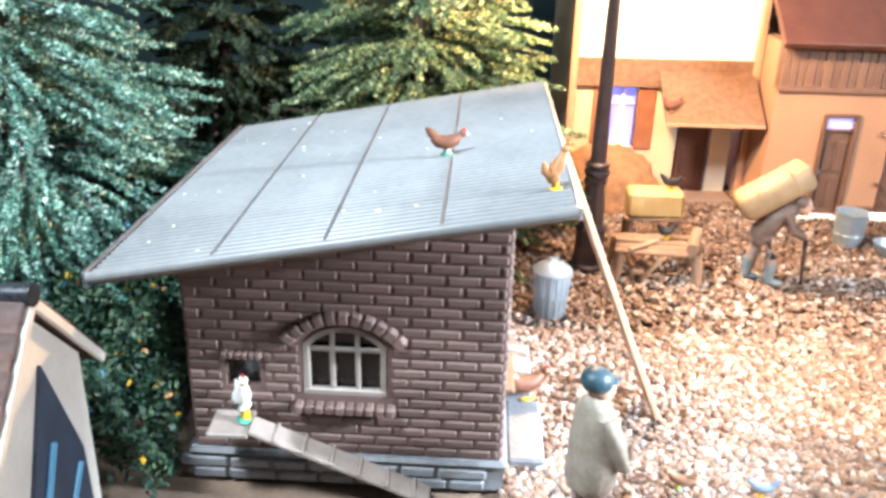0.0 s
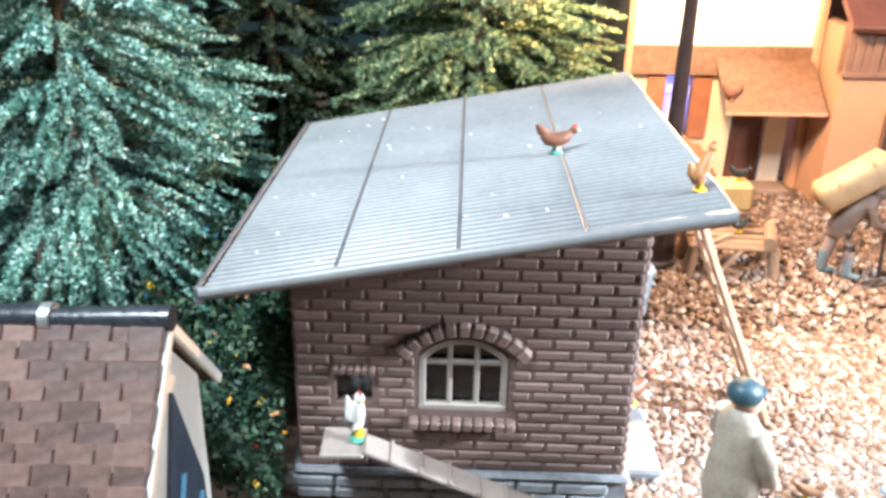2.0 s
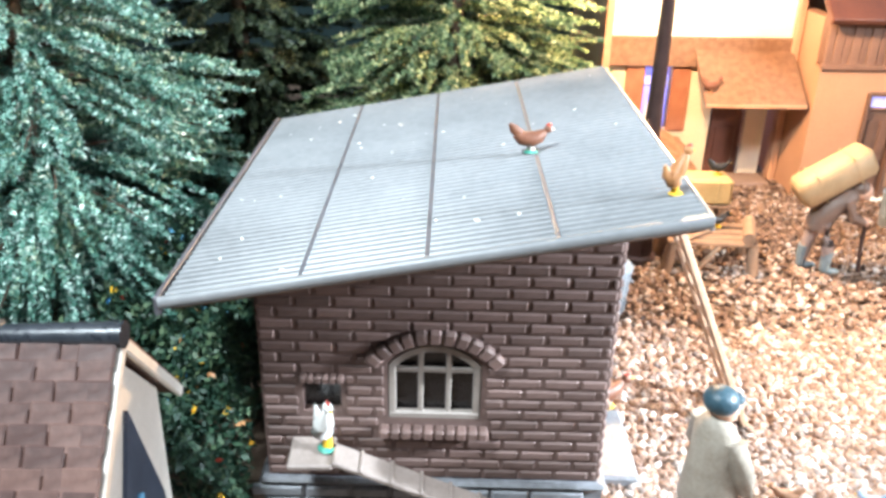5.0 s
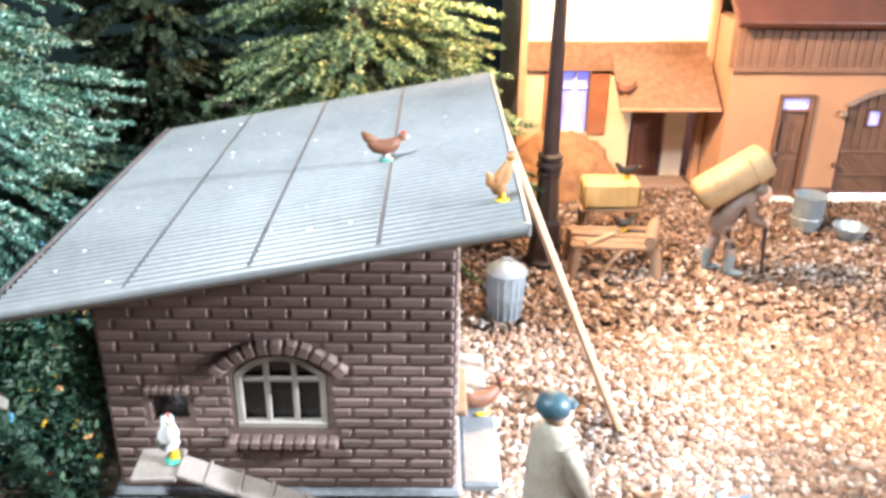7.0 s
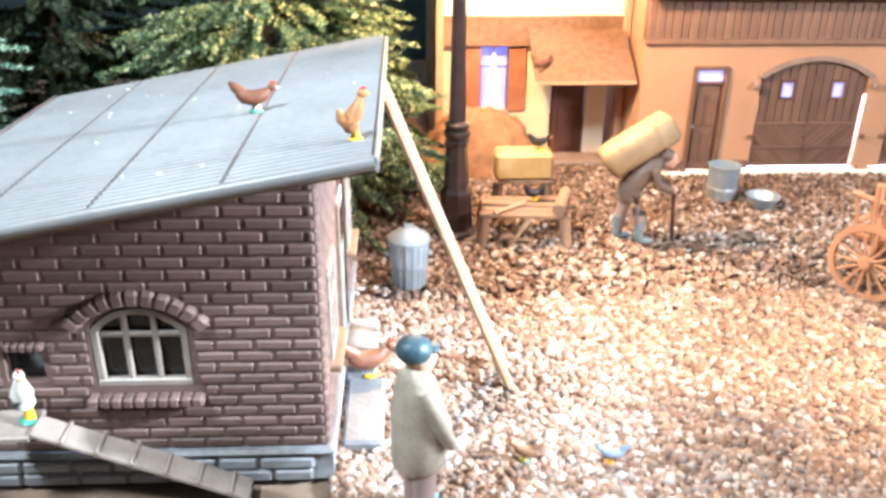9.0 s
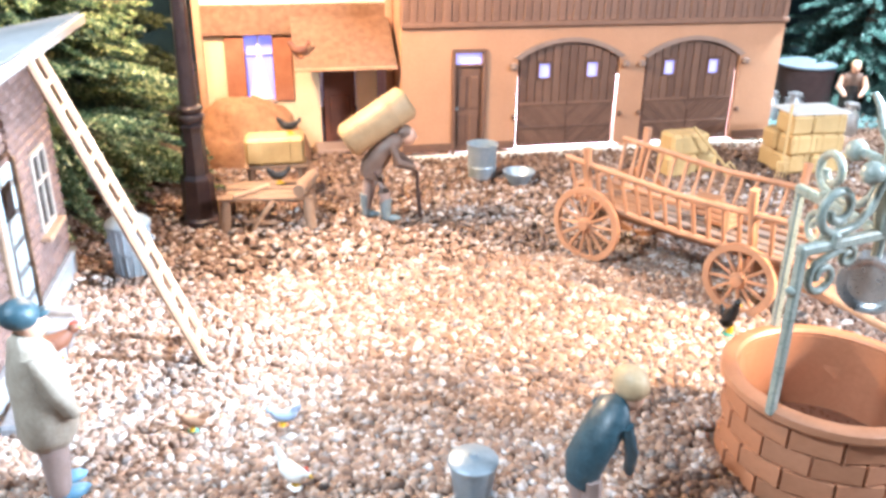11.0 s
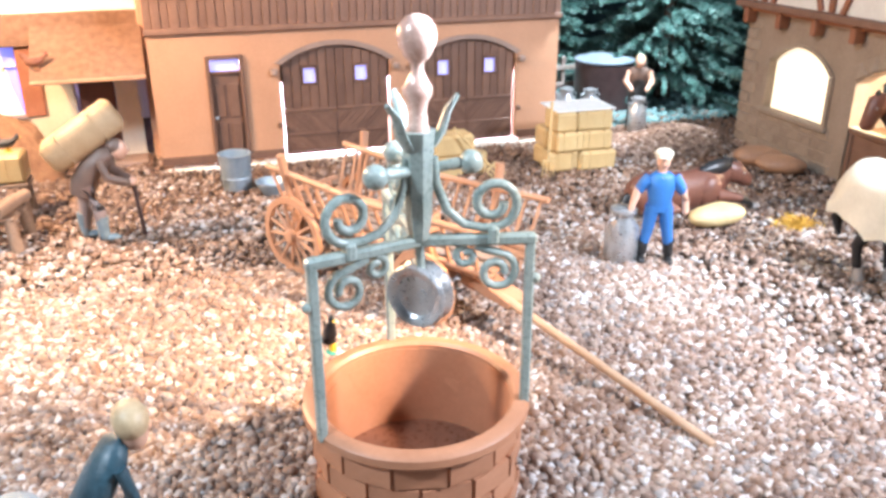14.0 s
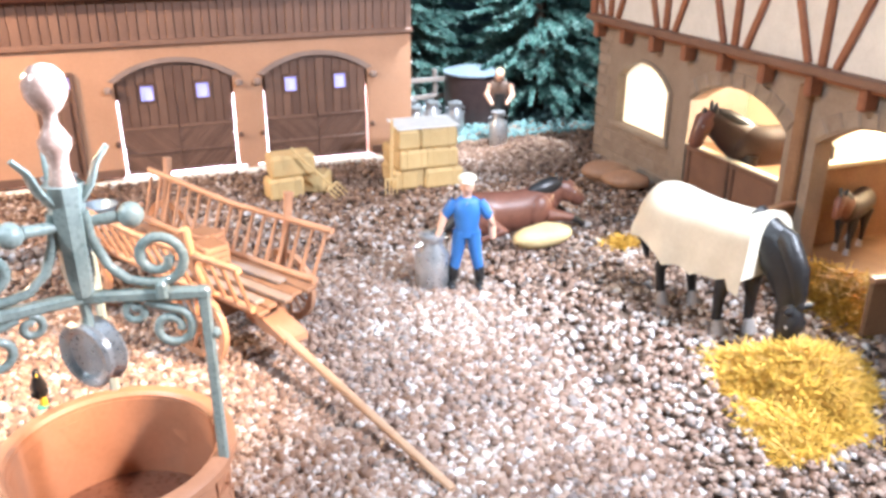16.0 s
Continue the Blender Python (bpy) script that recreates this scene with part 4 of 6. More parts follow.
    for i in range(7):
        cy = end - 0.55 - 1.75 * i
        part("stud", post, None, st, at=(-0.18, cy, 3.55))
        part("brace", brace, None, st, at=(-0.18, cy + 0.55, 3.55), rot=(-22, 0, 0))
        part("brace", brace, None, st, at=(-0.18, cy - 0.55, 3.55), rot=(22, 0, 0))
    part("wall_plate", Shape().box((-0.2, -1.1, 4.35), (0.16, 12.0, 0.14), bevel=0.02), TIMBER, st)
    part("corner_stud", Shape().box((-0.18, end + 0.02, 3.55), (0.12, 0.16, 1.6), bevel=0.015), TIMBER, st)
    part("roof", Shape().box((1.6, -1.1, 4.95), (4.6, 12.6, 0.2)), PLANK, st)
    # stall fronts
    for c, h, lo, z, rise in openings[1:2]:
        for s in (0, 1):
            d = part("half_door", Shape().box((0.10, c + h / 2 - s * h, 0.48), (0.08, h - 0.03, 0.92), bevel=0.015), PLANK, st, "brown lower stable door")
            part("door_rail", Shape().box((0.04, c + h / 2 - s * h, 0.93), (0.08, h - 0.02, 0.08), bevel=0.015), PLANK, d)
            # Pale strip added for the light along the door's top edge.
            part("lit_door_edge", Shape().box((0.08, c + h / 2 - s * h, 0.985), (0.14, h - 0.02, 0.03), bevel=0.01), STALL_WALL, d, "pale top edge standing for light on the door")
            part("door_rail", Shape().box((0.04, c + h / 2 - s * h, 0.1), (0.06, h - 0.06, 0.1), bevel=0.015), PLANK, d)
            part("door_stile", Shape().box((0.045, c + h * (0.94 if s == 0 else -0.06), 0.5), (0.06, 0.08, 0.86), bevel=0.015), PLANK, d)
            part("door_stile", Shape().box((0.045, c + h * (0.06 if s == 0 else -0.94), 0.5), (0.06, 0.08, 0.86), bevel=0.015), PLANK, d)
    for y in (-0.70, -3.45):
        part("stall_partition", Shape().box((1.8, y, 0.62), (3.2, 0.12, 1.24), bevel=0.02), STALL, st, "brown stall partition")
        part("partition_cap", Shape().box((1.8, y, 1.27), (3.2, 0.18, 0.08), bevel=0.02), STALL_WALL, st)
        part("stall_post", Shape().box((0.02, y, 1.25), (0.26, 0.22, 2.5), bevel=0.03), STALL, st, "lit wooden post")
    g = part("open_gate", Shape().box((0, 0, 0), (1.15, 0.07, 0.75), bevel=0.02), STALL, st, "open brown stall gate", at=(-0.52, -0.86, 0.42), rot=(0, 0, 12))
    part("gate_rail", Shape().box((0, -0.03, 0.38), (1.2, 0.1, 0.07), bevel=0.015), WAGON, g)
    g = part("open_gate", Shape().box((0, 0, 0), (1.1, 0.07, 0.75), bevel=0.02), STALL, st, "open brown stall gate", at=(-0.5, -3.25, 0.42), rot=(0, 0, -8))
    part("gate_rail", Shape().box((0, -0.03, 0.38), (1.15, 0.1, 0.07), bevel=0.015), WAGON, g)


make_stable()


# ---- well ----
def make_well():
    well = thing("well", 7.78, 4.3, 0, 0, "round terracotta brick well with a green wrought-iron crown", "well")
    part("shaft", Shape().lathe([(0.80, 0.0), (0.82, 0.86), (0.80, 0.90), (0.76, 0.90), (0.74, 0.12)], 40, close=True), TERRA, well, smooth=40)
    part("well_floor", Shape().lathe([(0.0001, 0.0), (0.75, 0.0), (0.75, 0.16), (0.0001, 0.16)], 32), WELL_FLOOR, well, "dark glossy well floor")
    part("rim", Shape().lathe([(0.765, 0.84), (0.89, 0.84), (0.915, 0.87), (0.91, 0.93), (0.88, 0.955), (0.79, 0.955), (0.765, 0.93)], 48, close=True), TERRA, well, "smooth rounded rim", smooth=40)
    for r in range(4):
        n = 13
        for i in range(n):
            wd = 2 * math.pi * 0.86 / n
            a = 2 * math.pi * (i + 0.5 * (r % 2)) / n
            st = Shape()
            st.prism([(-wd / 2 + 0.015, 0), (wd / 2 - 0.015, 0), (wd / 2 - 0.015, 0.185), (-wd / 2 + 0.015, 0.185)], 0.075)
            for v in st.bm.verts:
                q = v.co.x / 0.86
                rr = 0.775 + (0.075 - v.co.y) + 0.008 * math.sin(7.3 * i + 3.1 * r)
                v.co = Vector((rr * math.sin(q), -rr * math.cos(q), v.co.z))
            part("well_stone", st, TERRA, well, at=(0, 0, 0.02 + 0.205 * r), rot=(0, 0, math.degrees(a)))
    crown = part("crown", Shape().loft([(0, 0, 2.34), (0, 0, 2.5), (0, 0, 3.0), (0, 0, 3.14)], [0.07, 0.10, 0.115, 0.13], 8), PATINA, well, "green patinated hub")
    hub = Vector((0, -0.18, 0))
    crown.matrix_basis = pose(0, -0.18 * U, 0)
    fin = Shape().lathe([(0.10, 3.10), (0.075, 3.17), (0.062, 3.26), (0.07, 3.33), (0.10, 3.38), (0.103, 3.43), (0.07, 3.49), (0.043, 3.54), (0.043, 3.59), (0.085, 3.63), (0.125, 3.70), (0.138, 3.77), (0.12, 3.84), (0.075, 3.89), (0.02, 3.91)], 24)
    part("finial", fin, COPPER, crown, "copper ball finial", smooth=50)
    for (px, py) in ((-0.82, -0.36), (0.78, -0.38), (0.02, 0.88)):
        d = Vector((px, py - hub.y, 0))
        ln, ang = d.length, math.degrees(math.atan2(d.y, d.x))
        post = Shape()
        post.box((ln, 0, 1.60), (0.075, 0.075, 1.42), bevel=0.015)
        part("post", post, PATINA, crown, "green iron post", rot=(0, 0, ang))
        part("crossbar", Shape().box((ln / 2 + 0.02, 0, 2.32), (ln + 0.05, 0.085, 0.085), bevel=0.018), PATINA, crown, rot=(0, 0, ang))

        def scroll(cx, cz, r, a0, turns, flip=1, grow=0.62, w=0.034):
            pts = []
            for i in range(23):
                q = i / 22
                a = a0 + flip * turns * 2 * math.pi * q
                rad = r * (1 - grow * q)
                pts.append((cx + rad * math.cos(a), 0, cz + rad * math.sin(a)))
            return pts

        s1 = scroll(ln * 0.66, 2.60, 0.19, math.radians(-90), 1.25, 1)
        lead = [(0.10, 0, 2.95), (0.12, 0, 2.75), (0.20, 0, 2.55), (0.32, 0, 2.44), (0.45, 0, 2.41)]
        part("scroll", Shape().loft(lead + s1, (0.036, 0.036), 8, up=(0, 1, 0)), PATINA, crown, "curled iron scroll", rot=(0, 0, ang), smooth=50)
        s2 = scroll(ln * 0.70, 2.06, 0.15, math.radians(60), 1.2, -1)
        part("scroll", Shape().loft([(ln * 0.5, 0, 2.27), (ln * 0.6, 0, 2.24)] + s2, (0.033, 0.033), 8, up=(0, 1, 0)), PATINA, crown, rot=(0, 0, ang), smooth=50)
        s3 = scroll(ln * 0.42, 2.19, 0.085, math.radians(90), 1.1, 1)
        part("scroll", Shape().loft(s3, (0.03, 0.03), 8, up=(0, 1, 0)), PATINA, crown, rot=(0, 0, ang), smooth=50)
        part("collar", Shape().box((ln * 0.66, 0, 2.36), (0.08, 0.13, 0.14), bevel=0.02), PATINA, crown, rot=(0, 0, ang))
        part("stud", Shape().ball((ln + 0.05, 0, 2.0), 0.04, 8), PATINA, crown, rot=(0, 0, ang))
        leaf = Shape().loft([(0.10, 0, 3.02), (0.17, 0, 3.12), (0.22, 0, 3.26), (0.30, 0, 3.36)], [(0.05, 0.03), (0.06, 0.03), (0.05, 0.025), (0.02, 0.02)], 8)
        part("leaf", leaf, PATINA, crown, "iron leaf", rot=(0, 0, ang + 20), smooth=50)
        knob = Shape().loft([(0.10, 0, 2.86), (0.30, 0, 2.88)], [0.04, 0.045], 8)
        knob.ball((0.38, 0, 2.88), (0.09, 0.09, 0.09), 12)
        part("rosette", knob, PATINA, crown, "round rosette", rot=(0, 0, ang + 12), smooth=50)
    pul = Shape().lathe([(0.0001, -0.06), (0.16, -0.06), (0.19, -0.09), (0.235, -0.095), (0.25, -0.07), (0.21, 0.0), (0.25, 0.07), (0.235, 0.095), (0.19, 0.09), (0.16, 0.06), (0.0001, 0.06)], 28)
    p = part("pulley", pul, SILVER, crown, "silver pulley wheel", at=(0, 0.0, 1.90), rot=(90, 0, -48), smooth=40)
    part("hanger", Shape().loft([(0, 0, 2.35), (0, 0, 1.95)], 0.04, 8), PATINA, crown)
    for k in range(3):
        part("pulley_spoke", Shape().box((0, 0, 0), (0.04, 0.33, 0.03)), PATINA, p, at=(0, 0, -0.068), rot=(0, 0, 60 * k))


make_well()


# ---- ladder wagon ----
def make_wagon():
    wg = thing("hay_wagon", 8.0, 9.34, 0, -57.7, "orange-brown wooden ladder wagon loaded with planks and crates", "wagon")
    w = 0.52

    def wheel(x, y, r, n):
        h = Shape().lathe([(r - 0.085, -0.035), (r, -0.035), (r, 0.035), (r - 0.085, 0.035)], 32, close=True)
        rim = part("wheel", h, WAGON, wg, "spoked wooden wheel", at=(x, y, r), rot=(90, 0, 0), smooth=40)
        part("hub", Shape().lathe([(0.03, -0.10), (0.075, -0.09), (0.10, -0.03), (0.10, 0.03), (0.075, 0.09), (0.03, 0.10)], 14), WAGON, rim, smooth=40)
        for k in range(n):
            part("spoke", Shape().box((r / 2, 0, 0), (r - 0.10, 0.035, 0.04), bevel=0.008), WAGON, rim, rot=(0, 0, 360 * k / n + 5))

    for y in (-0.66, 0.66):
        wheel(0.0, y, 0.53, 14)
        wheel(2.25, y, 0.46, 12)
    for x, r in ((0, 0.53), (2.25, 0.46)):
        part("axle", Shape().loft([(x, -0.68, r), (x, 0.68, r)], 0.05, 8), WAGON_DARK, wg, smooth=50)
        part("bolster", Shape().box((x, 0, r + 0.11), (0.16, 1.0, 0.16), bevel=0.02), WAGON_DARK, wg)
    part("reach", Shape().box((1.1, 0, 0.52), (2.4, 0.09, 0.09), bevel=0.015), WAGON_DARK, wg)
    for i, y in enumerate((-0.36, -0.18, 0.0, 0.18, 0.36)):
        part("bed_plank", Shape().box((1.35, y, 0.70 + 0.004 * i), (3.3 - 0.1 * (i % 2), 0.16, 0.05), bevel=0.012), WAGON_DARK, wg)
    for s in (-1, 1):
        lo = [(-0.35, s * 0.46, 0.80), (1.3, s * 0.46, 0.74), (2.95, s * 0.46, 0.78)]
        hi = [(-0.38, s * 0.68, 1.42), (1.3, s * 0.68, 1.30), (3.05, s * 0.68, 1.34)]
        side = part("side_ladder", Shape().loft(lo, 0.045, 8), WAGON, wg, "slatted ladder side", smooth=50)
        part("top_rail", Shape().loft(hi, 0.042, 8), WAGON, side, smooth=50)
        for i in range(17):
            q = i / 16
            a = Vector((-0.30 + 3.2 * q, s * 0.46, 0.76))
            b = Vector((-0.32 + 3.28 * q, s * 0.68, (1.40 - 0.20 * q if q < 0.5 else 1.30 + 0.06 * (q - 0.5))))
            part("slat", Shape().loft([a, b], [(0.03, 0.02)] * 2, 6), WAGON, side)
        for x, ln in ((-0.02, 1.02), (2.30, 1.02)):
            st = Shape().loft([(x, s * 0.50, 0.55), (x, s * 0.70, 0.60 + ln * 0.75), (x, s * 0.74, 0.62 + ln)], [0.045, 0.05, 0.06], 8)
            part("stake", st, WAGON, wg, "upright stake", smooth=50)
    part("end_rail", Shape().box((-0.36, 0, 0.98), (0.05, 1.0, 0.06), bevel=0.012), WAGON, wg)
    for y in (-0.25, 0.1, 0.36):
        part("end_slat", Shape().box((-0.36, y, 0.86), (0.04, 0.06, 0.3), bevel=0.01), WAGON, wg)
    shaft = Shape().loft([(2.35, -0.03, 0.46), (3.0, -0.19, 0.43), (3.5, -0.31, 0.38), (5.88, -0.83, 0.07)], [0.06, 0.055, 0.05, 0.04], 8)
    part("draw_pole", shaft, LADDER, wg, "pale wooden draw pole", smooth=50)
    part("pole_wedge", Shape().prism([(2.4, 0.38), (3.25, 0.36), (3.25, 0.44), (2.4, 0.58)], 0.30, pose(0.05, 0.36, 0, 0, 0, -12)), WAGON, wg)
    for i, (y, x, ln) in enumerate(((-0.24, 1.75, 2.2), (-0.05, 1.9, 2.3), (0.2, 1.65, 2.0))):
        thing_plank = Shape().box((0, 0, 0), (ln, 0.13, 0.05), bevel=0.01)
        m = wg.matrix_basis @ pose(x * U, y * U, (0.762 + 0.002 * i) * U, 0, 0, 2 * i - 2)
        ob = thing("loose_plank", 0, 0, 0, 0, "weathered loose plank lying on the wagon bed", "plank", "planks on the wagon", shape=thing_plank, mats=RAMP_GREY)
        ob.matrix_basis = m
    for x, y, r in ((1.28, 0.26, 12), (1.62, 0.05, -8)):
        cr = thing("wooden_crate", 0, 0, 0, 0, "small brown wooden crate standing on the wagon", "crate", "crates on the wagon")
        cr.matrix_basis = wg.matrix_basis @ pose(x * U, y * U, 0.80 * U, 0, 0, r)
        part("crate_body", Shape().box((0, 0, 0.13), (0.34, 0.26, 0.24)), WAGON_DARK, cr)
        for z in (0.05, 0.13, 0.21):
            part("crate_slat", Shape().box((0, 0, z), (0.365, 0.285, 0.06), bevel=0.008), WAGON, cr)
        for sx in (-0.15, 0.15):
            for sy in (-0.14, 0.14):
                part("corner_post", Shape().box((sx, sy, 0.13), (0.05, 0.04, 0.27), bevel=0.008), WAGON, cr)


make_wagon()


# ---- street lamp ----
def make_street_lamp():
    lp = thing("street_lamp", 2.2, 11.45, 0, 0, "dark brown cast-iron street lamp with stepped base", "street lamp")
    part("base", Shape().lathe([(0.32, 0), (0.32, 0.10), (0.27, 0.14), (0.235, 0.62), (0.25, 0.66), (0.25, 0.74), (0.19, 0.80)], 8), IRON, lp, smooth=30)
    part("lower_post", Shape().lathe([(0.19, 0.8), (0.165, 1.45), (0.185, 1.48), (0.19, 1.54), (0.15, 1.58)], 8), IRON, lp, smooth=30)
    part("ring", Shape().lathe([(0.15, 1.58), (0.20, 1.62), (0.205, 1.68), (0.16, 1.72), (0.19, 1.76), (0.19, 1.80), (0.13, 1.84)], 20), IRON, lp, smooth=40)
    part("pole", Shape().lathe([(0.13, 1.84), (0.115, 2.6), (0.10, 3.6), (0.085, 4.75)], 16), IRON, lp, smooth=40)
    head = part("lantern", Shape().lathe([(0.10, 4.75), (0.16, 4.80), (0.16, 4.86), (0.06, 4.90)], 12), IRON, lp, smooth=40)
    for k in range(6):
        a = math.radians(60 * k)
        part("lantern_bar", Shape().loft([(0.15 * math.cos(a), 0.15 * math.sin(a), 4.86), (0.34 * math.cos(a), 0.34 * math.sin(a), 5.6)], 0.015, 6), IRON, head)
    part("hood", Shape().lathe([(0.40, 5.6), (0.38, 5.66), (0.15, 5.85), (0.04, 5.95)], 12), IRON, head, smooth=30)


make_street_lamp()


# ---- trees and hedge ----
def flakes(points, size, seed, wide=0.45):
    """One small random sliver at each point."""
    r = np.random.default_rng(seed)
    n = len(points)
    a = r.normal(size=(n, 3))
    a /= np.linalg.norm(a, axis=1, keepdims=True)
    b = np.cross(a, r.normal(size=(n, 3)))
    b /= np.linalg.norm(b, axis=1, keepdims=True)
    ln = size * (0.6 + 0.9 * r.random((n, 1)))
    v = np.stack([points - a * ln, points + b * ln * wide, points + a * ln, points - b * ln * wide], 1).reshape(-1, 3)
    return v, np.arange(4 * n).reshape(-1, 4)


def make_spruce(x, y, height, reach, mat, branches, seed, label, keep_out=None, low=0.3, size=0.034):
    r = np.random.default_rng(seed)
    tree = thing("spruce", x, y, 0, 0, label, "tree", "model spruces round the yard")
    trunk = Shape().loft([(0, 0, 0), (0.02, 0, height * 0.4), (0, 0.03, height * 0.97)], [0.20, 0.12, 0.02], 10)
    limbs = Shape()
    pts = []
    for i in range(branches):
        q = (i + r.random()) / branches
        z = low + (height - low) * (1 - math.sqrt(1 - q * 0.98))
        z = max(low, round(z / 0.24) * 0.24 + r.normal() * 0.03)
        ln = reach * (1 - z / height) ** 0.85 * r.uniform(0.72, 1.08)
        az = 2.39996 * i + r.normal() * 0.25
        d, sd = np.array([math.cos(az), math.sin(az), 0]), np.array([-math.sin(az), math.cos(az), 0])
        droop = r.uniform(-0.10, 0.02)
        line = lambda s: np.array([0, 0, z]) + d * (ln * s) + np.array([0, 0, ln * (0.16 * s + (droop - 0.28) * s * s + 0.10 * s ** 3)]) + sd * (0.06 * ln * math.sin(3 * s + i))
        if i % 2 == 0:
            limbs.loft([line(s) for s in (0.0, 0.35, 0.7, 0.95)], [0.035, 0.025, 0.016, 0.006], 4)
        def furry(p0, p1, p2, dens, rad=0.025):
            m = max(5, int(np.linalg.norm(p2 - p0) * dens))
            u = r.random(m)[:, None]
            c = p0 * (1 - u) ** 2 + p1 * 2 * u * (1 - u) + p2 * u * u
            pts.append(c + r.normal(size=(m, 3)) * (rad * (1.15 - 0.55 * u)))

        furry(line(0.06), line(0.55), line(1.0), 260)
        for k in range(int(2 + 1.6 * ln)):
            s = r.uniform(0.12, 0.7)
            c, side = line(s), (-1 if k % 2 else 1)
            tl = ln * (1 - s) * r.uniform(0.55, 0.95)
            turn = r.uniform(0.16, 0.42)
            fwd, out = math.cos(turn), side * math.sin(turn)
            mid = c + (d * fwd + sd * out * 1.25) * tl * 0.5 + np.array([0, 0, 0.03 * tl])
            furry(c, mid, c + (d * fwd + sd * out * 0.8) * tl + np.array([0, 0, r.uniform(-0.30, -0.06) * tl]), 230)
    pts = np.concatenate(pts)
    if keep_out:
        a, b, c, d2, top = keep_out
        w = pts + np.array([x, y, 0])
        pts = pts[~((w[:, 0] > a) & (w[:, 0] < b) & (w[:, 1] > c) & (w[:, 1] < d2) & (w[:, 2] < top))]
    pts = pts[pts[:, 2] > 0.05]
    part("trunk", trunk, BARK, tree, smooth=60)
    part("branch_wood", limbs, BARK, tree, kind="stuff")
    v, f = flakes(pts, size, seed, 0.34)
    part("crown", raw_mesh("crown", v, f, mat), None, tree, kind="stuff")


SHED_BOX = (-3.4, 1.2, 5.0, 10.55, 3.0)
make_spruce(-6.0, 9.7, 9.5, 3.75, NEEDLE, 230, 3, "blue-green flocked model spruce with drooping branches", SHED_BOX)
make_spruce(-4.2, 13.6, 9.0, 2.8, SHADE_SPRUCE, 170, 4, "model spruce with shade put into its dark green", None, size=0.042)
make_spruce(-0.7, 13.0, 9.5, 3.5, NEEDLE_LAMPLIT, 210, 5, "green model spruce with yellow lamp light put into its colour", SHED_BOX, size=0.038)
make_spruce(-8.6, 13.2, 9.0, 3.2, SHADE_SPRUCE, 120, 6, "model spruce at the back with shade put into its dark green", None, size=0.05)
make_spruce(-0.6, 17.0, 9.5, 3.0, SHADE_SPRUCE, 120, 7, "model spruce behind the others with shade put into its dark green", None, size=0.05)
make_spruce(17.6, 16.6, 7.5, 2.6, NEEDLE_DARK, 170, 8, "dark blue-green model spruce beside the stable", None, size=0.045)
make_spruce(14.9, 19.6, 8.5, 2.9, NEEDLE_DARK, 170, 9, "dark blue-green model spruce behind the barn", None, size=0.05)
make_spruce(20.6, 19.0, 8.5, 2.9, NEEDLE_DARK, 140, 10, "dark model spruce behind the stable", None, size=0.05)


def make_hedge():
    r = np.random.default_rng(21)
    n = 26000
    p = np.stack([-4.6 + 1.85 * r.random(n), 5.0 + 5.8 * r.random(n), np.zeros(n)], 1)
    top = 1.25 + 0.45 * np.sin(p[:, 0] * 3.1 + 1) * np.cos(p[:, 1] * 2.3) + 0.3 * np.sin(p[:, 1] * 5.1 + p[:, 0] * 4)
    p[:, 2] = top * np.minimum(1, 0.25 + 0.8 * np.sqrt(r.random(n)))
    p = p[~((p[:, 1] < 5.2) & (p[:, 0] < -2.9))]
    v, f = flakes(p, 0.05, 21)
    hedge = new("hedge", raw_mesh("hedge", v, f, HEDGE))
    tagged(hedge, "dark green foam hedge dotted with tiny flowers", "hedge", kind="stuff")
    for colour, mat, count in (("yellow", YELLOW, 60), ("orange", HEN_ORANGE, 36), ("blue", SKY_PAINT, 30), ("red", RED, 16)):
        k = r.integers(0, len(p), count * 6)
        q = p[k]
        q = q[q[:, 2] > 0.5][:count] + np.array([0.03, -0.03, 0.05])
        v, f = flakes(np.repeat(q, 5, 0) + r.normal(size=(5 * len(q), 3)) * 0.018, 0.034, 5)
        tagged(new(colour + "_flowers", raw_mesh("flowers", v, f, mat)), "tiny " + colour + " flowers on the dark hedge", "flowers", kind="stuff")


make_hedge()


# ---- painted figures (each one plain mesh) ----
def limb(s, pts, radii, m, n=8):
    s.m = m
    s.loft([Vector(p) for p in pts], radii, n)
    s.ball(pts[-1], radii[-1] if not isinstance(radii[-1], tuple) else max(radii[-1]), n)
    return s


def head(s, c, skin, hair, r=0.105, turn=0):
    s.m = skin
    s.ball(c, (r * 0.86, r, r * 1.15), 12, (0, 0, turn))
    s.ball((c[0] + 0.9 * r * math.sin(math.radians(turn)), c[1] - 0.95 * r * math.cos(math.radians(turn)), c[2] - 0.02), r * 0.22, 6)
    s.m = hair
    s.ball((c[0], c[1] + 0.32 * r, c[2] + r * 0.42), (r * 0.96, r * 0.98, r * 0.9), 12)
    return s


# farmhand in blue overalls
s = Shape()
for k in (-1, 1):
    limb(s, [(k * 0.08, 0, 0.80), (k * 0.125, -0.02, 0.47), (k * 0.17, 0.0, 0.24)], [(0.105, 0.12), 0.08, 0.068], 0)
    limb(s, [(k * 0.165, 0.0, 0.30), (k * 0.18, 0.0, 0.10), (k * 0.18, -0.02, 0.05)], [0.076, 0.068, 0.06], 1)
    s.ball((k * 0.185, -0.08, 0.045), (0.06, 0.13, 0.05), 10)
s.m = 0
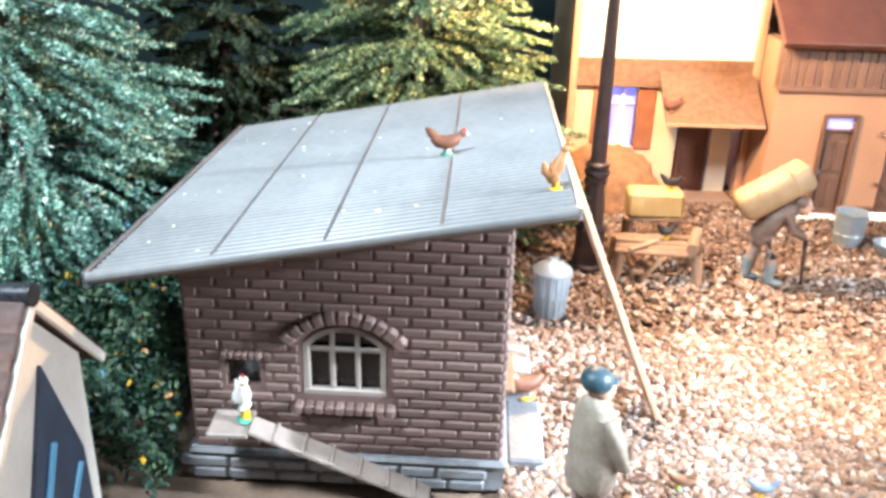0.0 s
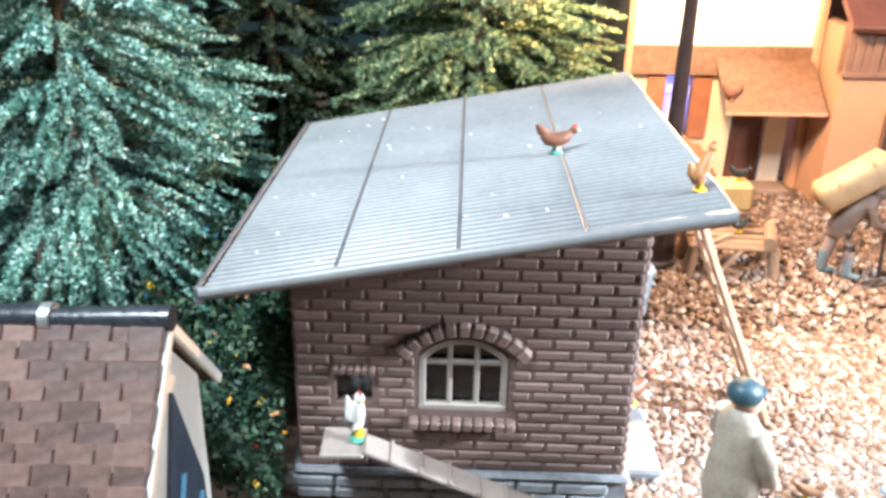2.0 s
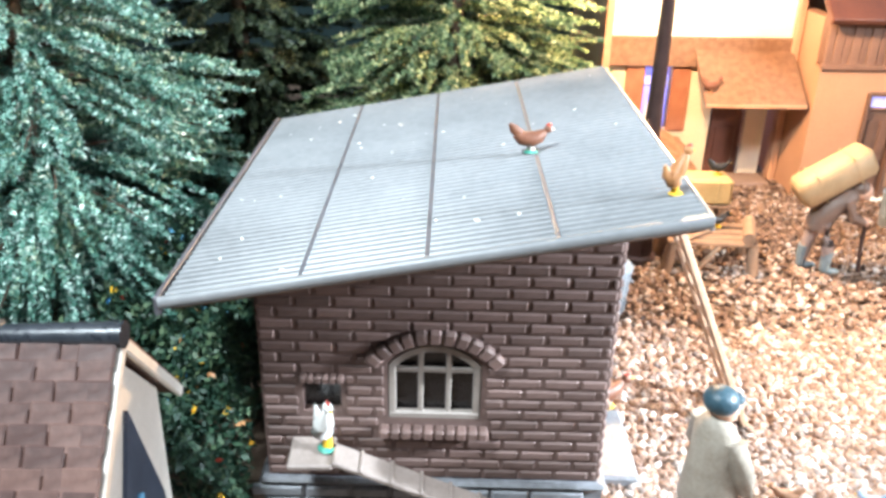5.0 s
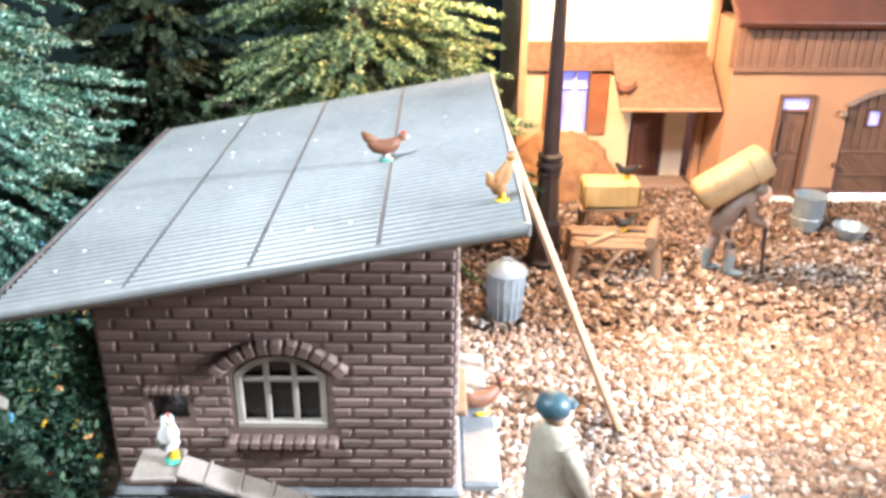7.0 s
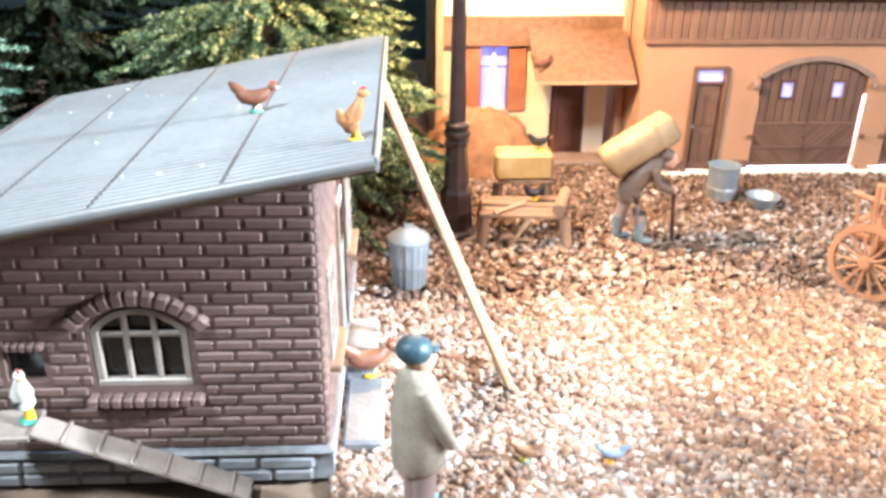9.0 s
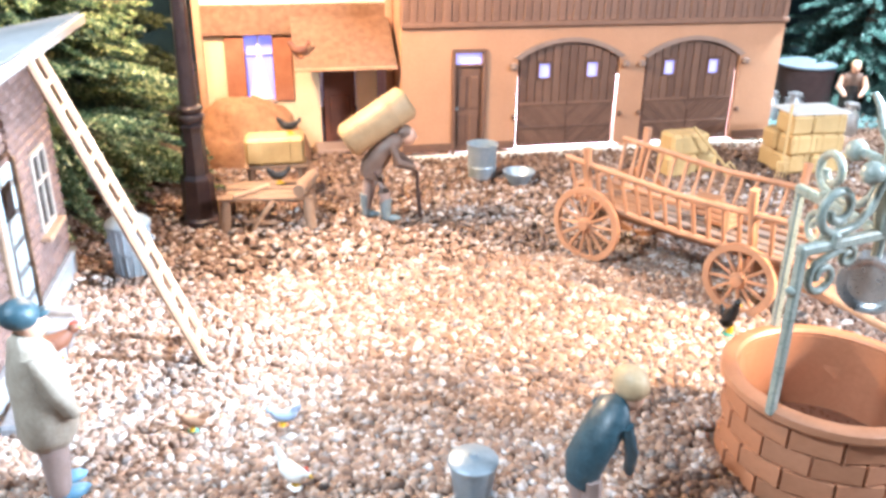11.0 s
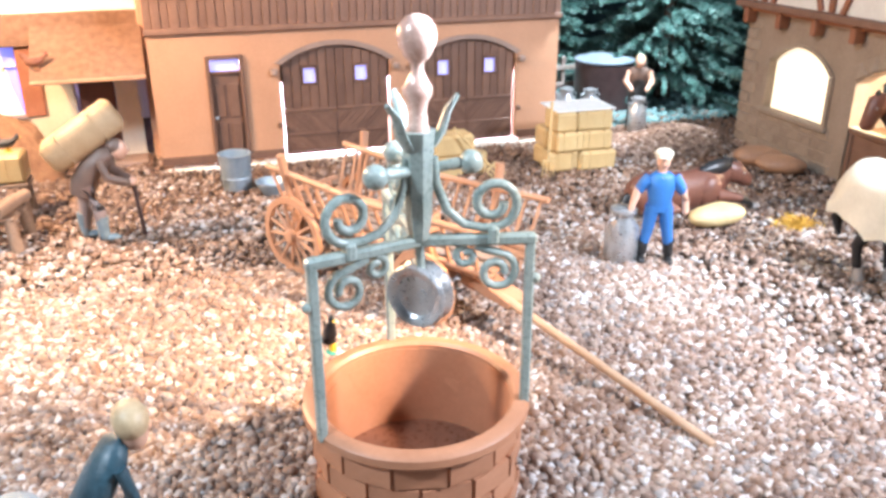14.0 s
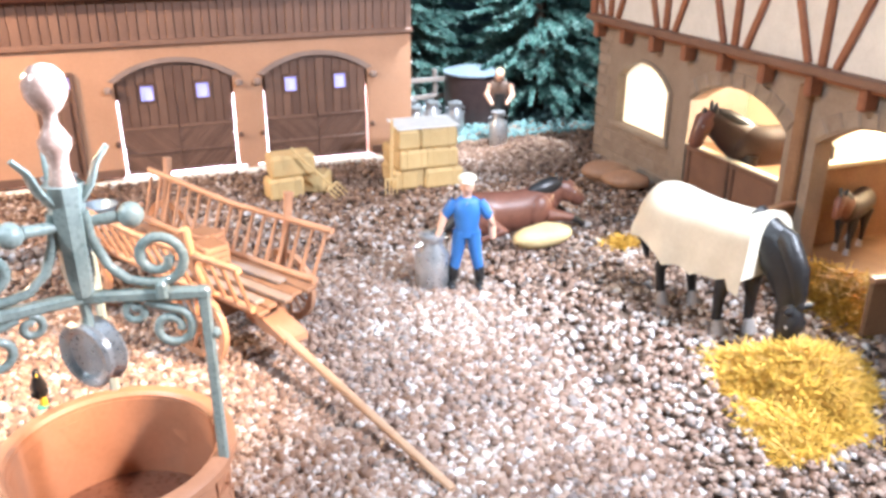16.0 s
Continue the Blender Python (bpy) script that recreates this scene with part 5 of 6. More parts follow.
s.loft([(0, 0, 0.74), (0, 0, 0.88), (0, -0.01, 1.05), (0, 0, 1.20), (0, 0, 1.27)], [(0.17, 0.12), (0.155, 0.115), (0.185, 0.125), (0.20, 0.12), (0.10, 0.08)], 14)
for k in (-1, 1):
    limb(s, [(k * 0.16, 0, 1.21), (k * 0.22, -0.01, 1.12), (k * 0.27, 0, 1.03)], [0.075, 0.078, 0.07], 0)
limb(s, [(-0.29, 0, 1.03), (-0.33, -0.04, 0.90), (-0.37, -0.06, 0.76)], [0.058, 0.05, 0.045], 2)
limb(s, [(0.29, 0, 1.03), (0.33, -0.02, 0.88), (0.34, -0.05, 0.74)], [0.058, 0.05, 0.045], 2)
s.m = 2
s.loft([(0, -0.10, 1.12), (0, -0.10, 1.2), (0, -0.04, 1.27)], [(0.008, 0.012), (0.03, 0.02), (0.05, 0.02)], 8)
s.loft([(0, 0, 1.24), (0, -0.01, 1.34)], [0.055, 0.055], 8)
head(s, (0, -0.01, 1.42), 2, 3)
s.m = 3
s.ball((0, 0.01, 1.515), (0.125, 0.13, 0.07), 12)
s.ball((0, -0.10, 1.49), (0.085, 0.06, 0.018), 10)
thing("farmhand_figure", 12.15, 7.82, 0.02, -24, "painted farmhand figure in blue overalls and pale cap", "figurine", shape=s, mats=[OVERALL, BLACK, SKIN, FLEECE], smooth=60)

# man in a long coat and beret
s = Shape()
for k in (-1, 1):
    limb(s, [(k * 0.09, 0, 0.75), (k * 0.10, 0, 0.4), (k * 0.10, 0.02, 0.12)], [0.13, 0.10, 0.08], 1)
    s.m = 2
    s.ball((k * 0.10, -0.07, 0.06), (0.075, 0.16, 0.06), 10)
s.m = 0
s.loft([(0, 0.0, 0.52), (0, -0.01, 0.62), (0, -0.02, 0.85), (0, 0, 1.12), (0, 0.02, 1.32), (0, 0.02, 1.42), (0, 0.0, 1.47)], [(0.21, 0.19), (0.25, 0.23), (0.24, 0.22), (0.22, 0.19), (0.21, 0.16), (0.15, 0.12), (0.08, 0.08)], 16)
for k in (-1, 1):
    limb(s, [(k * 0.19, 0, 1.35), (k * 0.26, -0.03, 1.1), (k * 0.22, -0.16, 0.86)], [0.085, 0.085, 0.075], 0)
    s.m = 3
    s.ball((k * 0.19, -0.2, 0.82), 0.05, 8)
for v in s.bm.verts:
    v.co += Vector((noise.noise(v.co * 5), noise.noise(v.co * 5 + Vector((7, 0, 0))), 0)) * 0.045
head(s, (0, -0.03, 1.53), 3, 3, 0.12)
s.m = 4
s.ball((0, 0.03, 1.62), (0.138, 0.15, 0.12), 14, (14, 0, 0))
s.ball((0, -0.11, 1.60), (0.085, 0.07, 0.028), 12, (-14, 0, 0))
for v in s.bm.verts:
    v.co *= 1.05
thing("coat_man_figure", 1.28, 5.24, 0.02, 112, "painted man figure in grey-beige coat and dark petrol beret", "figurine", shape=s, mats=[COAT, TROUSER, SHOE_BLUE, SKIN, BERET], smooth=60)

# bending child
s = Shape()
for k in (-1, 1):
    limb(s, [(k * 0.07, 0.06, 0.62), (k * 0.075, 0.0, 0.34), (k * 0.08, 0.05, 0.08)], [0.10, 0.075, 0.06], 1)
    s.m = 2
    s.ball((k * 0.08, 0.0, 0.045), (0.055, 0.11, 0.045), 8)
s.m = 0
s.loft([(0, 0.12, 0.52), (0, 0.08, 0.66), (0, -0.10, 0.86), (0, -0.26, 1.02), (0, -0.33, 1.07)], [(0.10, 0.10), (0.15, 0.14), (0.16, 0.13), (0.15, 0.11), (0.07, 0.06)], 14)
for k in (-1, 1):
    limb(s, [(k * 0.14, -0.24, 0.98), (k * 0.17, -0.30, 0.78), (k * 0.12, -0.36, 0.60)], [0.06, 0.055, 0.045], 0)
    s.m = 3
    s.ball((k * 0.11, -0.38, 0.56), 0.04, 8)
head(s, (0, -0.43, 1.13), 3, 4, 0.13)
s.m = 4
s.ball((0, -0.42, 1.19), (0.145, 0.16, 0.12), 12)
for v in s.bm.verts:
    v.co = Vector((v.co.x, v.co.y * 0.68, v.co.z)) * 1.15
thing("child_figure", 5.36, 3.80, 0.02, 105, "painted child figure bending forward, blond, in dark blue jacket", "figurine", shape=s, mats=[BERET, TROUSER, BLACK, SKIN, HAIR], smooth=60)

# man bent under a bale, with a stick
s = Shape()
limb(s, [(-0.08, 0.02, 0.78), (-0.10, -0.10, 0.45), (-0.10, -0.12, 0.14)], [0.12, 0.09, 0.07], 1)
limb(s, [(0.08, 0.04, 0.78), (0.09, 0.12, 0.45), (0.09, 0.16, 0.12)], [0.12, 0.09, 0.07], 1)
for x, y in ((-0.10, -0.12), (0.09, 0.16)):
    limb(s, [(x, y, 0.36), (x, y + 0.01, 0.20), (x, y, 0.08)], [0.088, 0.08, 0.07], 2)
    s.ball((x, y - 0.08, 0.05), (0.06, 0.14, 0.05), 8)
s.m = 0
s.loft([(0, 0.10, 0.66), (0, 0.06, 0.82), (0, -0.08, 1.02), (0, -0.26, 1.18), (0, -0.36, 1.22)], [(0.16, 0.16), (0.18, 0.17), (0.20, 0.16), (0.19, 0.13), (0.09, 0.08)], 14)
for k in (-1, 1):
    limb(s, [(k * 0.18, -0.24, 1.14), (k * 0.22, -0.28, 0.92), (k * 0.08 + 0.02, -0.50, 0.80)], [0.075, 0.07, 0.055], 0)
s.m = 3
s.ball((0.02, -0.56, 0.79), (0.09, 0.06, 0.06), 8)
head(s, (0, -0.44, 1.24), 3, 0, 0.12)
s.m = 4
s.loft([(0.02, -0.56, 0.84), (0.02, -0.58, 0.5), (0.02, -0.62, 0.02)], [0.035, 0.028, 0.03], 8)
for v in s.bm.verts:
    v.co *= 1.07
thing("porter_figure", 4.86, 11.04, 0.02, 82, "painted old man figure in brown jacket leaning on a stick", "figurine", shape=s, mats=[BROWN_COAT, TROUSER, BOOT, SKIN, IRON], smooth=60)

# dairyman by the cans
s = Shape()
for k in (-1, 1):
    limb(s, [(k * 0.08, 0, 0.80), (k * 0.11, 0, 0.45), (k * 0.12, 0.02, 0.10)], [0.12, 0.09, 0.08], 1)
    s.ball((k * 0.12, -0.06, 0.05), (0.06, 0.13, 0.05), 8)
s.m = 0
s.loft([(0, 0.03, 0.74), (0, 0.02, 0.9), (0, -0.04, 1.1), (0, -0.08, 1.25), (0, -0.1, 1.32)], [(0.17, 0.13), (0.17, 0.12), (0.2, 0.13), (0.2, 0.12), (0.09, 0.08)], 14)
s.m = 1
s.loft([(0, -0.06, 0.45), (0, -0.07, 0.8), (0, -0.10, 1.05)], [(0.17, 0.10), (0.16, 0.10), (0.12, 0.10)], 12)
for k in (-1, 1):
    limb(s, [(k * 0.19, -0.06, 1.22), (k * 0.27, -0.10, 1.0), (k * 0.16, -0.26, 0.86)], [0.075, 0.07, 0.05], 2)
head(s, (0, -0.13, 1.42), 2, 3, 0.115)
thing("dairyman_figure", 15.55, 14.3, 0.02, -25, "painted dairyman figure in brown shirt and black apron", "figurine", shape=s, mats=[BROWN_COAT, BLACK, SKIN, HAIR], smooth=60)


# ---- horses (plain painted figures) ----
def horse(name, x, y, rz, label, coat, pose_kind, scale=1.0, blanket=False, z=0.02):
    s = Shape()
    low = pose_kind == "lying"
    dz = -0.72 if low else 0.0
    s.m = 0
    s.loft([(-0.80, 0, 1.02 + dz), (-0.74, 0, 1.06 + dz), (-0.55, 0, 1.09 + dz), (-0.2, 0, 1.05 + dz), (0.15, 0, 1.03 + dz), (0.48, 0, 1.07 + dz), (0.68, 0, 1.08 + dz), (0.78, 0, 1.06 + dz)],
           [(0.06, 0.10), (0.18, 0.22), (0.26, 0.31), (0.27, 0.31), (0.26, 0.31), (0.24, 0.32), (0.18, 0.26), (0.08, 0.14)], 16)
    if low:
        for k in (-1, 1):
            limb(s, [(-0.5, k * 0.2, 0.30), (-0.2, k * 0.34, 0.14), (-0.55, k * 0.36, 0.08)], [0.15, 0.09, 0.05], 0)
            limb(s, [(0.55, k * 0.18, 0.26), (0.80, k * 0.24, 0.22), (0.92, k * 0.28, 0.2)], [0.12, 0.08, 0.062], 0)
            limb(s, [(0.92, k * 0.28, 0.2), (1.02, k * 0.30, 0.15), (1.10, k * 0.31, 0.08)], [0.064, 0.055, 0.045], 1)
        s.m = 0
        for k in (-1, 1):
            s.ball((0.42, k * 0.17, 0.33), (0.2, 0.13, 0.25), 14, (0, 20, 0))
            s.ball((-0.52, k * 0.18, 0.32), (0.27, 0.15, 0.26), 14)
        s.m = 3
        for k in (-1, 1):
            s.ball((1.17, k * 0.31, 0.06), (0.1, 0.065, 0.06), 8)
    else:
        for px, k, kx in ((-0.44, -1, -0.03), (-0.38, 1, 0.08), (0.38, -1, -0.03), (0.45, 1, 0.05)):
            bx = px + kx
            rear = px < 0
            limb(s, [(px, k * 0.15, 0.95), (px + (0.06 if rear else 0.02), k * 0.16, 0.68), (bx - (0.05 if rear else 0), k * 0.16, 0.42), (bx, k * 0.16, 0.14)],
                 [0.16 if rear else 0.13, 0.11, 0.065, 0.05], 1)
            s.m = 3
            s.loft([(bx + 0.02, k * 0.16, 0.16), (bx + 0.035, k * 0.16, 0.08), (bx + 0.05, k * 0.16, 0.0)], [0.055, 0.07, 0.085], 10)
    tail = [(-0.78, 0, 1.10 + dz), (-0.92, 0, 0.95 + dz), (-0.95, 0, 0.6 + dz * 0.6), (-0.90, 0, 0.40 + dz * 0.4)]
    limb(s, tail, [0.06, 0.075, 0.07, 0.03], 1)
    if pose_kind == "grazing":
        neck = [(0.50, 0, 1.18), (0.76, 0, 1.12), (0.96, 0, 0.90), (1.05, 0, 0.68), (1.06, 0, 0.54)]
        skull = [(1.09, 0, 0.63), (1.12, -0.02, 0.48), (1.12, -0.05, 0.30), (1.10, -0.08, 0.14), (1.095, -0.08, 0.09)]
        ears = [(1.14, 0.09, 0.58), (1.14, -0.09, 0.58)]
        point = Vector((0.06, 0.12, 0.03))
    else:
        neck = [(0.50, 0, 1.10 + dz), (0.74, 0, 1.25 + dz), (0.96, 0, 1.41 + dz), (1.09, 0, 1.49 + dz)]
        skull = [(1.05, 0, 1.56 + dz), (1.14, 0, 1.45 + dz), (1.22, 0, 1.27 + dz), (1.27, 0, 1.11 + dz), (1.28, 0, 1.06 + dz)]
        ears = [(1.04, 0.06, 1.62 + dz), (1.04, -0.06, 1.62 + dz)]
        point = Vector((0.0, 0.02, 0.12))
    if low:
        neck = [(0.40, 0, 0.35), (0.58, 0, 0.43), (0.75, 0, 0.52), (0.86, 0, 0.57)]
        skull = [(0.81, 0, 0.61), (0.92, -0.02, 0.55), (1.06, -0.04, 0.46), (1.16, -0.06, 0.37), (1.19, -0.06, 0.34)]
        ears = [(0.81, 0.06, 0.69), (0.81, -0.06, 0.69)]
    s.m = 2
    top = (0.6, 0, 0.8) if pose_kind == "grazing" else (-0.8, 0, 0.6)
    s.loft(neck, [(0.19, 0.32), (0.155, 0.27), (0.125, 0.21), (0.10, 0.15), (0.085, 0.11)][:len(neck)], 14, up=top)
    s.m = 5
    s.loft(skull, [(0.08, 0.10), (0.125, 0.18), (0.10, 0.125), (0.095, 0.105), (0.055, 0.06)], 12, up=(0.6, 0, 0.8))
    s.m = 1
    for e in ears:
        tip = Vector((point.x, math.copysign(point.y, e[1]), point.z))
        s.loft([Vector(e) - tip * 0.3, Vector(e) + tip * 0.6, Vector(e) + tip], [0.04, 0.038, 0.008], 6)
    s.m = 3
    for k in (-1, 1):
        s.ball(Vector(skull[1]) * 0.55 + Vector(skull[2]) * 0.45 + Vector((0.05, k * 0.105, 0.03)), 0.02, 6)
    up = Vector((0.28, 0, 0.18)) if pose_kind == "grazing" else Vector((-0.28, 0, 0.18))
    if low:
        up = Vector((-0.12, -0.06, 0.30))
    s.m = 1
    mane = [Vector(p) + up * (0.72, 0.6, 0.46, 0.36, 0.3)[i] for i, p in enumerate(neck)]
    s.loft(mane, [(0.06, 0.09), (0.115, 0.14), (0.11, 0.13), (0.075, 0.09), (0.06, 0.07)][:len(mane)], 10, up=top)
    s.ball(Vector(skull[0]) * 0.6 + Vector(skull[1]) * 0.4 + Vector((0.09, 0, 0.05)), (0.05, 0.05, 0.09), 8)
    if blanket:
        s.m = 4
        rings = []
        n = 26
        for i in range(15):
            q = i / 14
            bx = -0.88 + 1.62 * q
            hw = (0.31 + 0.02 * math.sin(q * 9)) * (1 - 0.3 * max(0, 1 - q / 0.2) ** 2)
            topz = 1.43 - 0.05 * math.sin(q * math.pi) - 0.16 * max(0, 1 - q / 0.2) ** 2 + 0.05 * max(0, q - 0.8) / 0.2
            ring = []
            for j in range(n + 1):
                a = j / n * 2 - 1
                bottom = 0.66 - 0.10 * max(0, q - 0.55) + 0.07 * math.sin(q * 8 + 1) + 0.03 * math.sin(q * 31 + (9 if a > 0 else 0))
                if abs(a) < 0.5:
                    w = a / 0.5 * math.pi / 2
                    py, pz = hw * math.sin(w), topz - 0.30 * (1 - math.cos(w))
                else:
                    t = (abs(a) - 0.5) / 0.5
                    py = math.copysign(hw + 0.02 * t + (0.05 * math.sin(q * 19 + 2 * t) + 0.02 * math.sin(q * 41)) * t, a)
                    pz = topz - 0.30 - (topz - 0.30 - bottom) * t
                ring.append(s.bm.verts.new((bx + (0.05 * math.cos(a * 4) if i == 0 else 0), py, pz)))
            rings.append(ring)
        for r0, r1 in zip(rings, rings[1:]):
            for j in range(n):
                s.bm.faces.new((r0[j], r0[j + 1], r1[j + 1], r1[j])).material_index = 4
        for ring in (rings[0], rings[-1]):
            s.bm.faces.new(ring[2:-2]).material_index = 4
    for v in s.bm.verts:
        v.co *= scale
    return thing(name, x, y, z, rz, label, "figurine", shape=s, mats=coat, smooth=60)


horse("blanketed_horse", 14.57, 5.99, -80, "black horse figure in cream blanket grazing at straw", [BLACK_COAT, BLACK_COAT, BLACK_COAT, HOOF, FLEECE, BLACK_COAT], "grazing", 1.12, True)
horse("lying_horse", 13.5, 9.42, 0, "glossy brown horse figure lying on the gravel", [BAY, BLACK, BAY, HOOF, FLEECE, BAY], "lying", 1.05)
horse("stall_horse", 17.86, 8.70, 168, "dark brown horse figure looking out over the stable door", [DARK_BAY, BLACK, DARK_BAY, HOOF, FLEECE, BAY], "standing", 1.08, z=0.05)
horse("foal", 17.95, 7.0, 205, "small brown foal figure in the stable opening", [DARK_BAY, BLACK, BAY, HOOF, FLEECE, BAY], "standing", 0.62, z=0.05)


# ---- birds ----
def bird(name, x, y, z, rz, label, mats, size=1.0, upright=False, base=True):
    """Facing +x; body, tail, head, comb, on a small painted stand."""
    s = Shape()
    lift = 0.10
    if base:
        s.m = 3
        s.ball((0, 0, 0.02), (0.09, 0.07, 0.025), 8)
        s.m = 2
        s.loft([(0, 0.02, 0.02), (0, 0.02, 0.14)], [0.05, 0.04], 6)
    s.m = 0
    if upright:
        s.loft([(-0.06, 0, 0.10), (-0.06, 0, 0.16), (-0.02, 0, 0.27), (0.05, 0, 0.40), (0.07, 0, 0.46)], [0.05, 0.10, 0.095, 0.06, 0.04], 10)
        s.loft([(-0.08, 0, 0.20), (-0.15, 0, 0.26), (-0.19, 0, 0.36)], [(0.03, 0.06), (0.035, 0.07), (0.01, 0.02)], 8)
        hc = (0.085, 0, 0.50)
    else:
        s.loft([(-0.20, 0, 0.25), (-0.13, 0, 0.20), (0.0, 0, 0.175), (0.10, 0, 0.21), (0.17, 0, 0.27)], [(0.03, 0.05), (0.075, 0.085), (0.09, 0.095), (0.07, 0.08), (0.03, 0.035)], 10)
        s.loft([(-0.14, 0, 0.25), (-0.22, 0, 0.31), (-0.28, 0, 0.38)], [(0.04, 0.06), (0.03, 0.06), (0.008, 0.02)], 8)
        hc = (0.20, 0, 0.29)
    s.ball(hc, (0.055, 0.045, 0.05), 10)
    s.m = 1
    s.ball((hc[0] + 0.01, 0, hc[2] + 0.045), (0.04, 0.012, 0.03), 8)
    s.m = 2
    s.loft([(hc[0] + 0.04, 0, hc[2]), (hc[0] + 0.09, 0, hc[2] - 0.01)], [0.018, 0.003], 6)
    for v in s.bm.verts:
        v.co *= size
    return thing(name, x, y, z, rz, label, "bird figurine", "painted bird figures", shape=s, mats=mats, smooth=60)


def on_roof(x):
    return 2.90 + 0.19 * (x + 1.07)


bird("hen", -0.14, 7.4, on_roof(-0.14), 12, "reddish-brown hen figure pecking on the shed roof", [HEN_BROWN, RED, WHITE, GREEN], 0.82)
bird("rooster", 0.83, 5.85, on_roof(0.83), 20, "orange-brown rooster figure at the roof corner", [HEN_ORANGE, RED, YELLOW, YELLOW], 0.74, True)
bird("hen", -2.04, 5.68, 0.85, -60, "white hen figure on the ramp landing", [WHITE, RED, YELLOW, GREEN], 1.02, True)
bird("hen", 0.88, 7.30, 0.14, 20, "brown hen figure with yellow stand beside the shed", [HEN_BROWN, RED, YELLOW, YELLOW], 1.15)
bird("sparrow", 2.33, 5.87, 0.05, 160, "small grey-brown bird figure with yellow breast on the gravel", [SACK, HEN_ORANGE, YELLOW, GREEN], 0.62)
bird("pigeon", 3.15, 5.78, 0.05, 170, "blue-grey pigeon figure on the gravel", [PIGEON, PIGEON, YELLOW, HEN_ORANGE], 0.62)
bird("hen", 3.20, 4.86, 0.05, -55, "white hen figure pecking in the gravel", [WHITE, RED, YELLOW, WHITE], 0.88)
bird("blackbird", 7.24, 5.08, 0.955, -80, "black bird figure with orange breast on the well rim", [BLACK, BLACK, YELLOW, GREEN], 0.72, True)
bird("hen", 4.0, 14.3, 1.93, 20, "orange-brown hen figure on the farmhouse canopy", [HEN_BROWN, RED, HEN_ORANGE, HEN_BROWN], 0.85)
bird("crow", 3.66, 12.42, 1.06, 2, "black crow figure on the straw bale", [BLACK, BLACK, YELLOW, YELLOW], 0.74)
bird("crow", 3.42, 11.42, 0.56, 20, "black crow figure on the saw bench", [BLACK, BLACK, YELLOW, YELLOW], 0.74)


# ---- bales ----
def bale(x, y, z, rz, label, sx=0.72, sy=0.46, sz=0.36, tilt=None, mat=None, soft=0.045):
    mat = mat or STRAW
    b = thing("straw_bale", x, y, z, rz, label, "bale", "straw bales")
    body = Shape().box((0, 0, sz / 2), (sx, sy, sz), bevel=soft)
    for v in body.bm.verts:
        v.co += Vector((noise.noise(v.co * 4 + Vector((x, y, z))), noise.noise(v.co * 4 + Vector((y, z, x))), 0)) * 0.015
    part("bale_body", body, mat, b, smooth=50 if soft > 0.05 else None)
    for k in (-0.24, 0.24):
        part("twine", Shape().box((k * sx, 0, sz / 2), (0.014, sy + 0.012, sz + 0.012), bevel=soft), mat, b)
    if tilt:
        b.matrix_basis = pose(x * U, y * U, z * U, *tilt)
    return b


YB = "yellow straw bale in a stack on the gravel"
for i, (x, y, z, r, w) in enumerate(((12.72, 12.05, 0.02, 2, 0.6), (13.35, 11.95, 0.02, -2, 0.72), (12.75, 12.45, 0.02, 3, 0.6), (13.4, 12.4, 0.02, 0, 0.7), (12.78, 12.0, 0.385, 3, 0.55), (13.32, 12.0, 0.385, -3, 0.62),
                                     (12.75, 12.42, 0.385, 0, 0.6), (13.38, 12.42, 0.385, 2, 0.62), (12.72, 12.1, 0.75, 88, 0.55), (13.28, 12.02, 0.75, -4, 0.68), (13.25, 12.4, 0.75, -2, 0.66))):
    bale(x, y, z, r, YB, w, 0.42, 0.36)
thing("bale_top_slab", 13.1, 12.22, 1.115, -2, "thin white slab lying on the bale stack", "sheet", shape=Shape().box((0, 0, 0.012), (1.15, 0.8, 0.024), bevel=0.01), mats=WHITE)
bale(10.55, 12.28, 0.02, 8, "yellow straw bale before the barn gate", 0.62, 0.42, 0.38)
bale(11.1, 12.45, 0.02, -30, "yellow straw bale lying askew before the barn gate", 0.6, 0.42, 0.36)
bale(10.7, 12.36, 0.40, 4, "yellow straw bale on top of two others", 0.78, 0.46, 0.38)
bale(3.40, 12.42, 0.62, -2, "yellow straw bale on the saw bench", 0.95, 0.5, 0.44)
bale(5.0, 11.1, 1.36, 0, "rounded tan straw bale carried on the old man's back", 1.15, 0.46, 0.46, tilt=(0, -32, 2), mat=TAN_STRAW, soft=0.075)


# ---- loose things of the yard ----
def milk_can(x, y, label, rz=0, h=0.62, r=0.17):
    can = thing("milk_can", x, y, 0.03, rz, label, "milk can", "milk cans")
    part("can_body", Shape().lathe([(r * 0.9, 0), (r, 0.03), (r, h * 0.62), (r * 0.62, h * 0.80), (r * 0.60, h * 0.88)], 20), SILVER, can, smooth=40)
    part("lid", Shape().lathe([(r * 0.60, h * 0.88), (r * 0.78, h * 0.90), (r * 0.78, h * 0.96), (r * 0.3, h)], 20), SILVER, can, smooth=40)
    for k in (-1, 1):
        part("handle", Shape().loft([(k * r * 0.62, 0, h * 0.84), (k * r * 1.15, 0, h * 0.80), (k * r * 1.1, 0, h * 0.64), (k * r * 0.9, 0, h * 0.6)], 0.02, 6), SILVER, can, smooth=50)
    return can


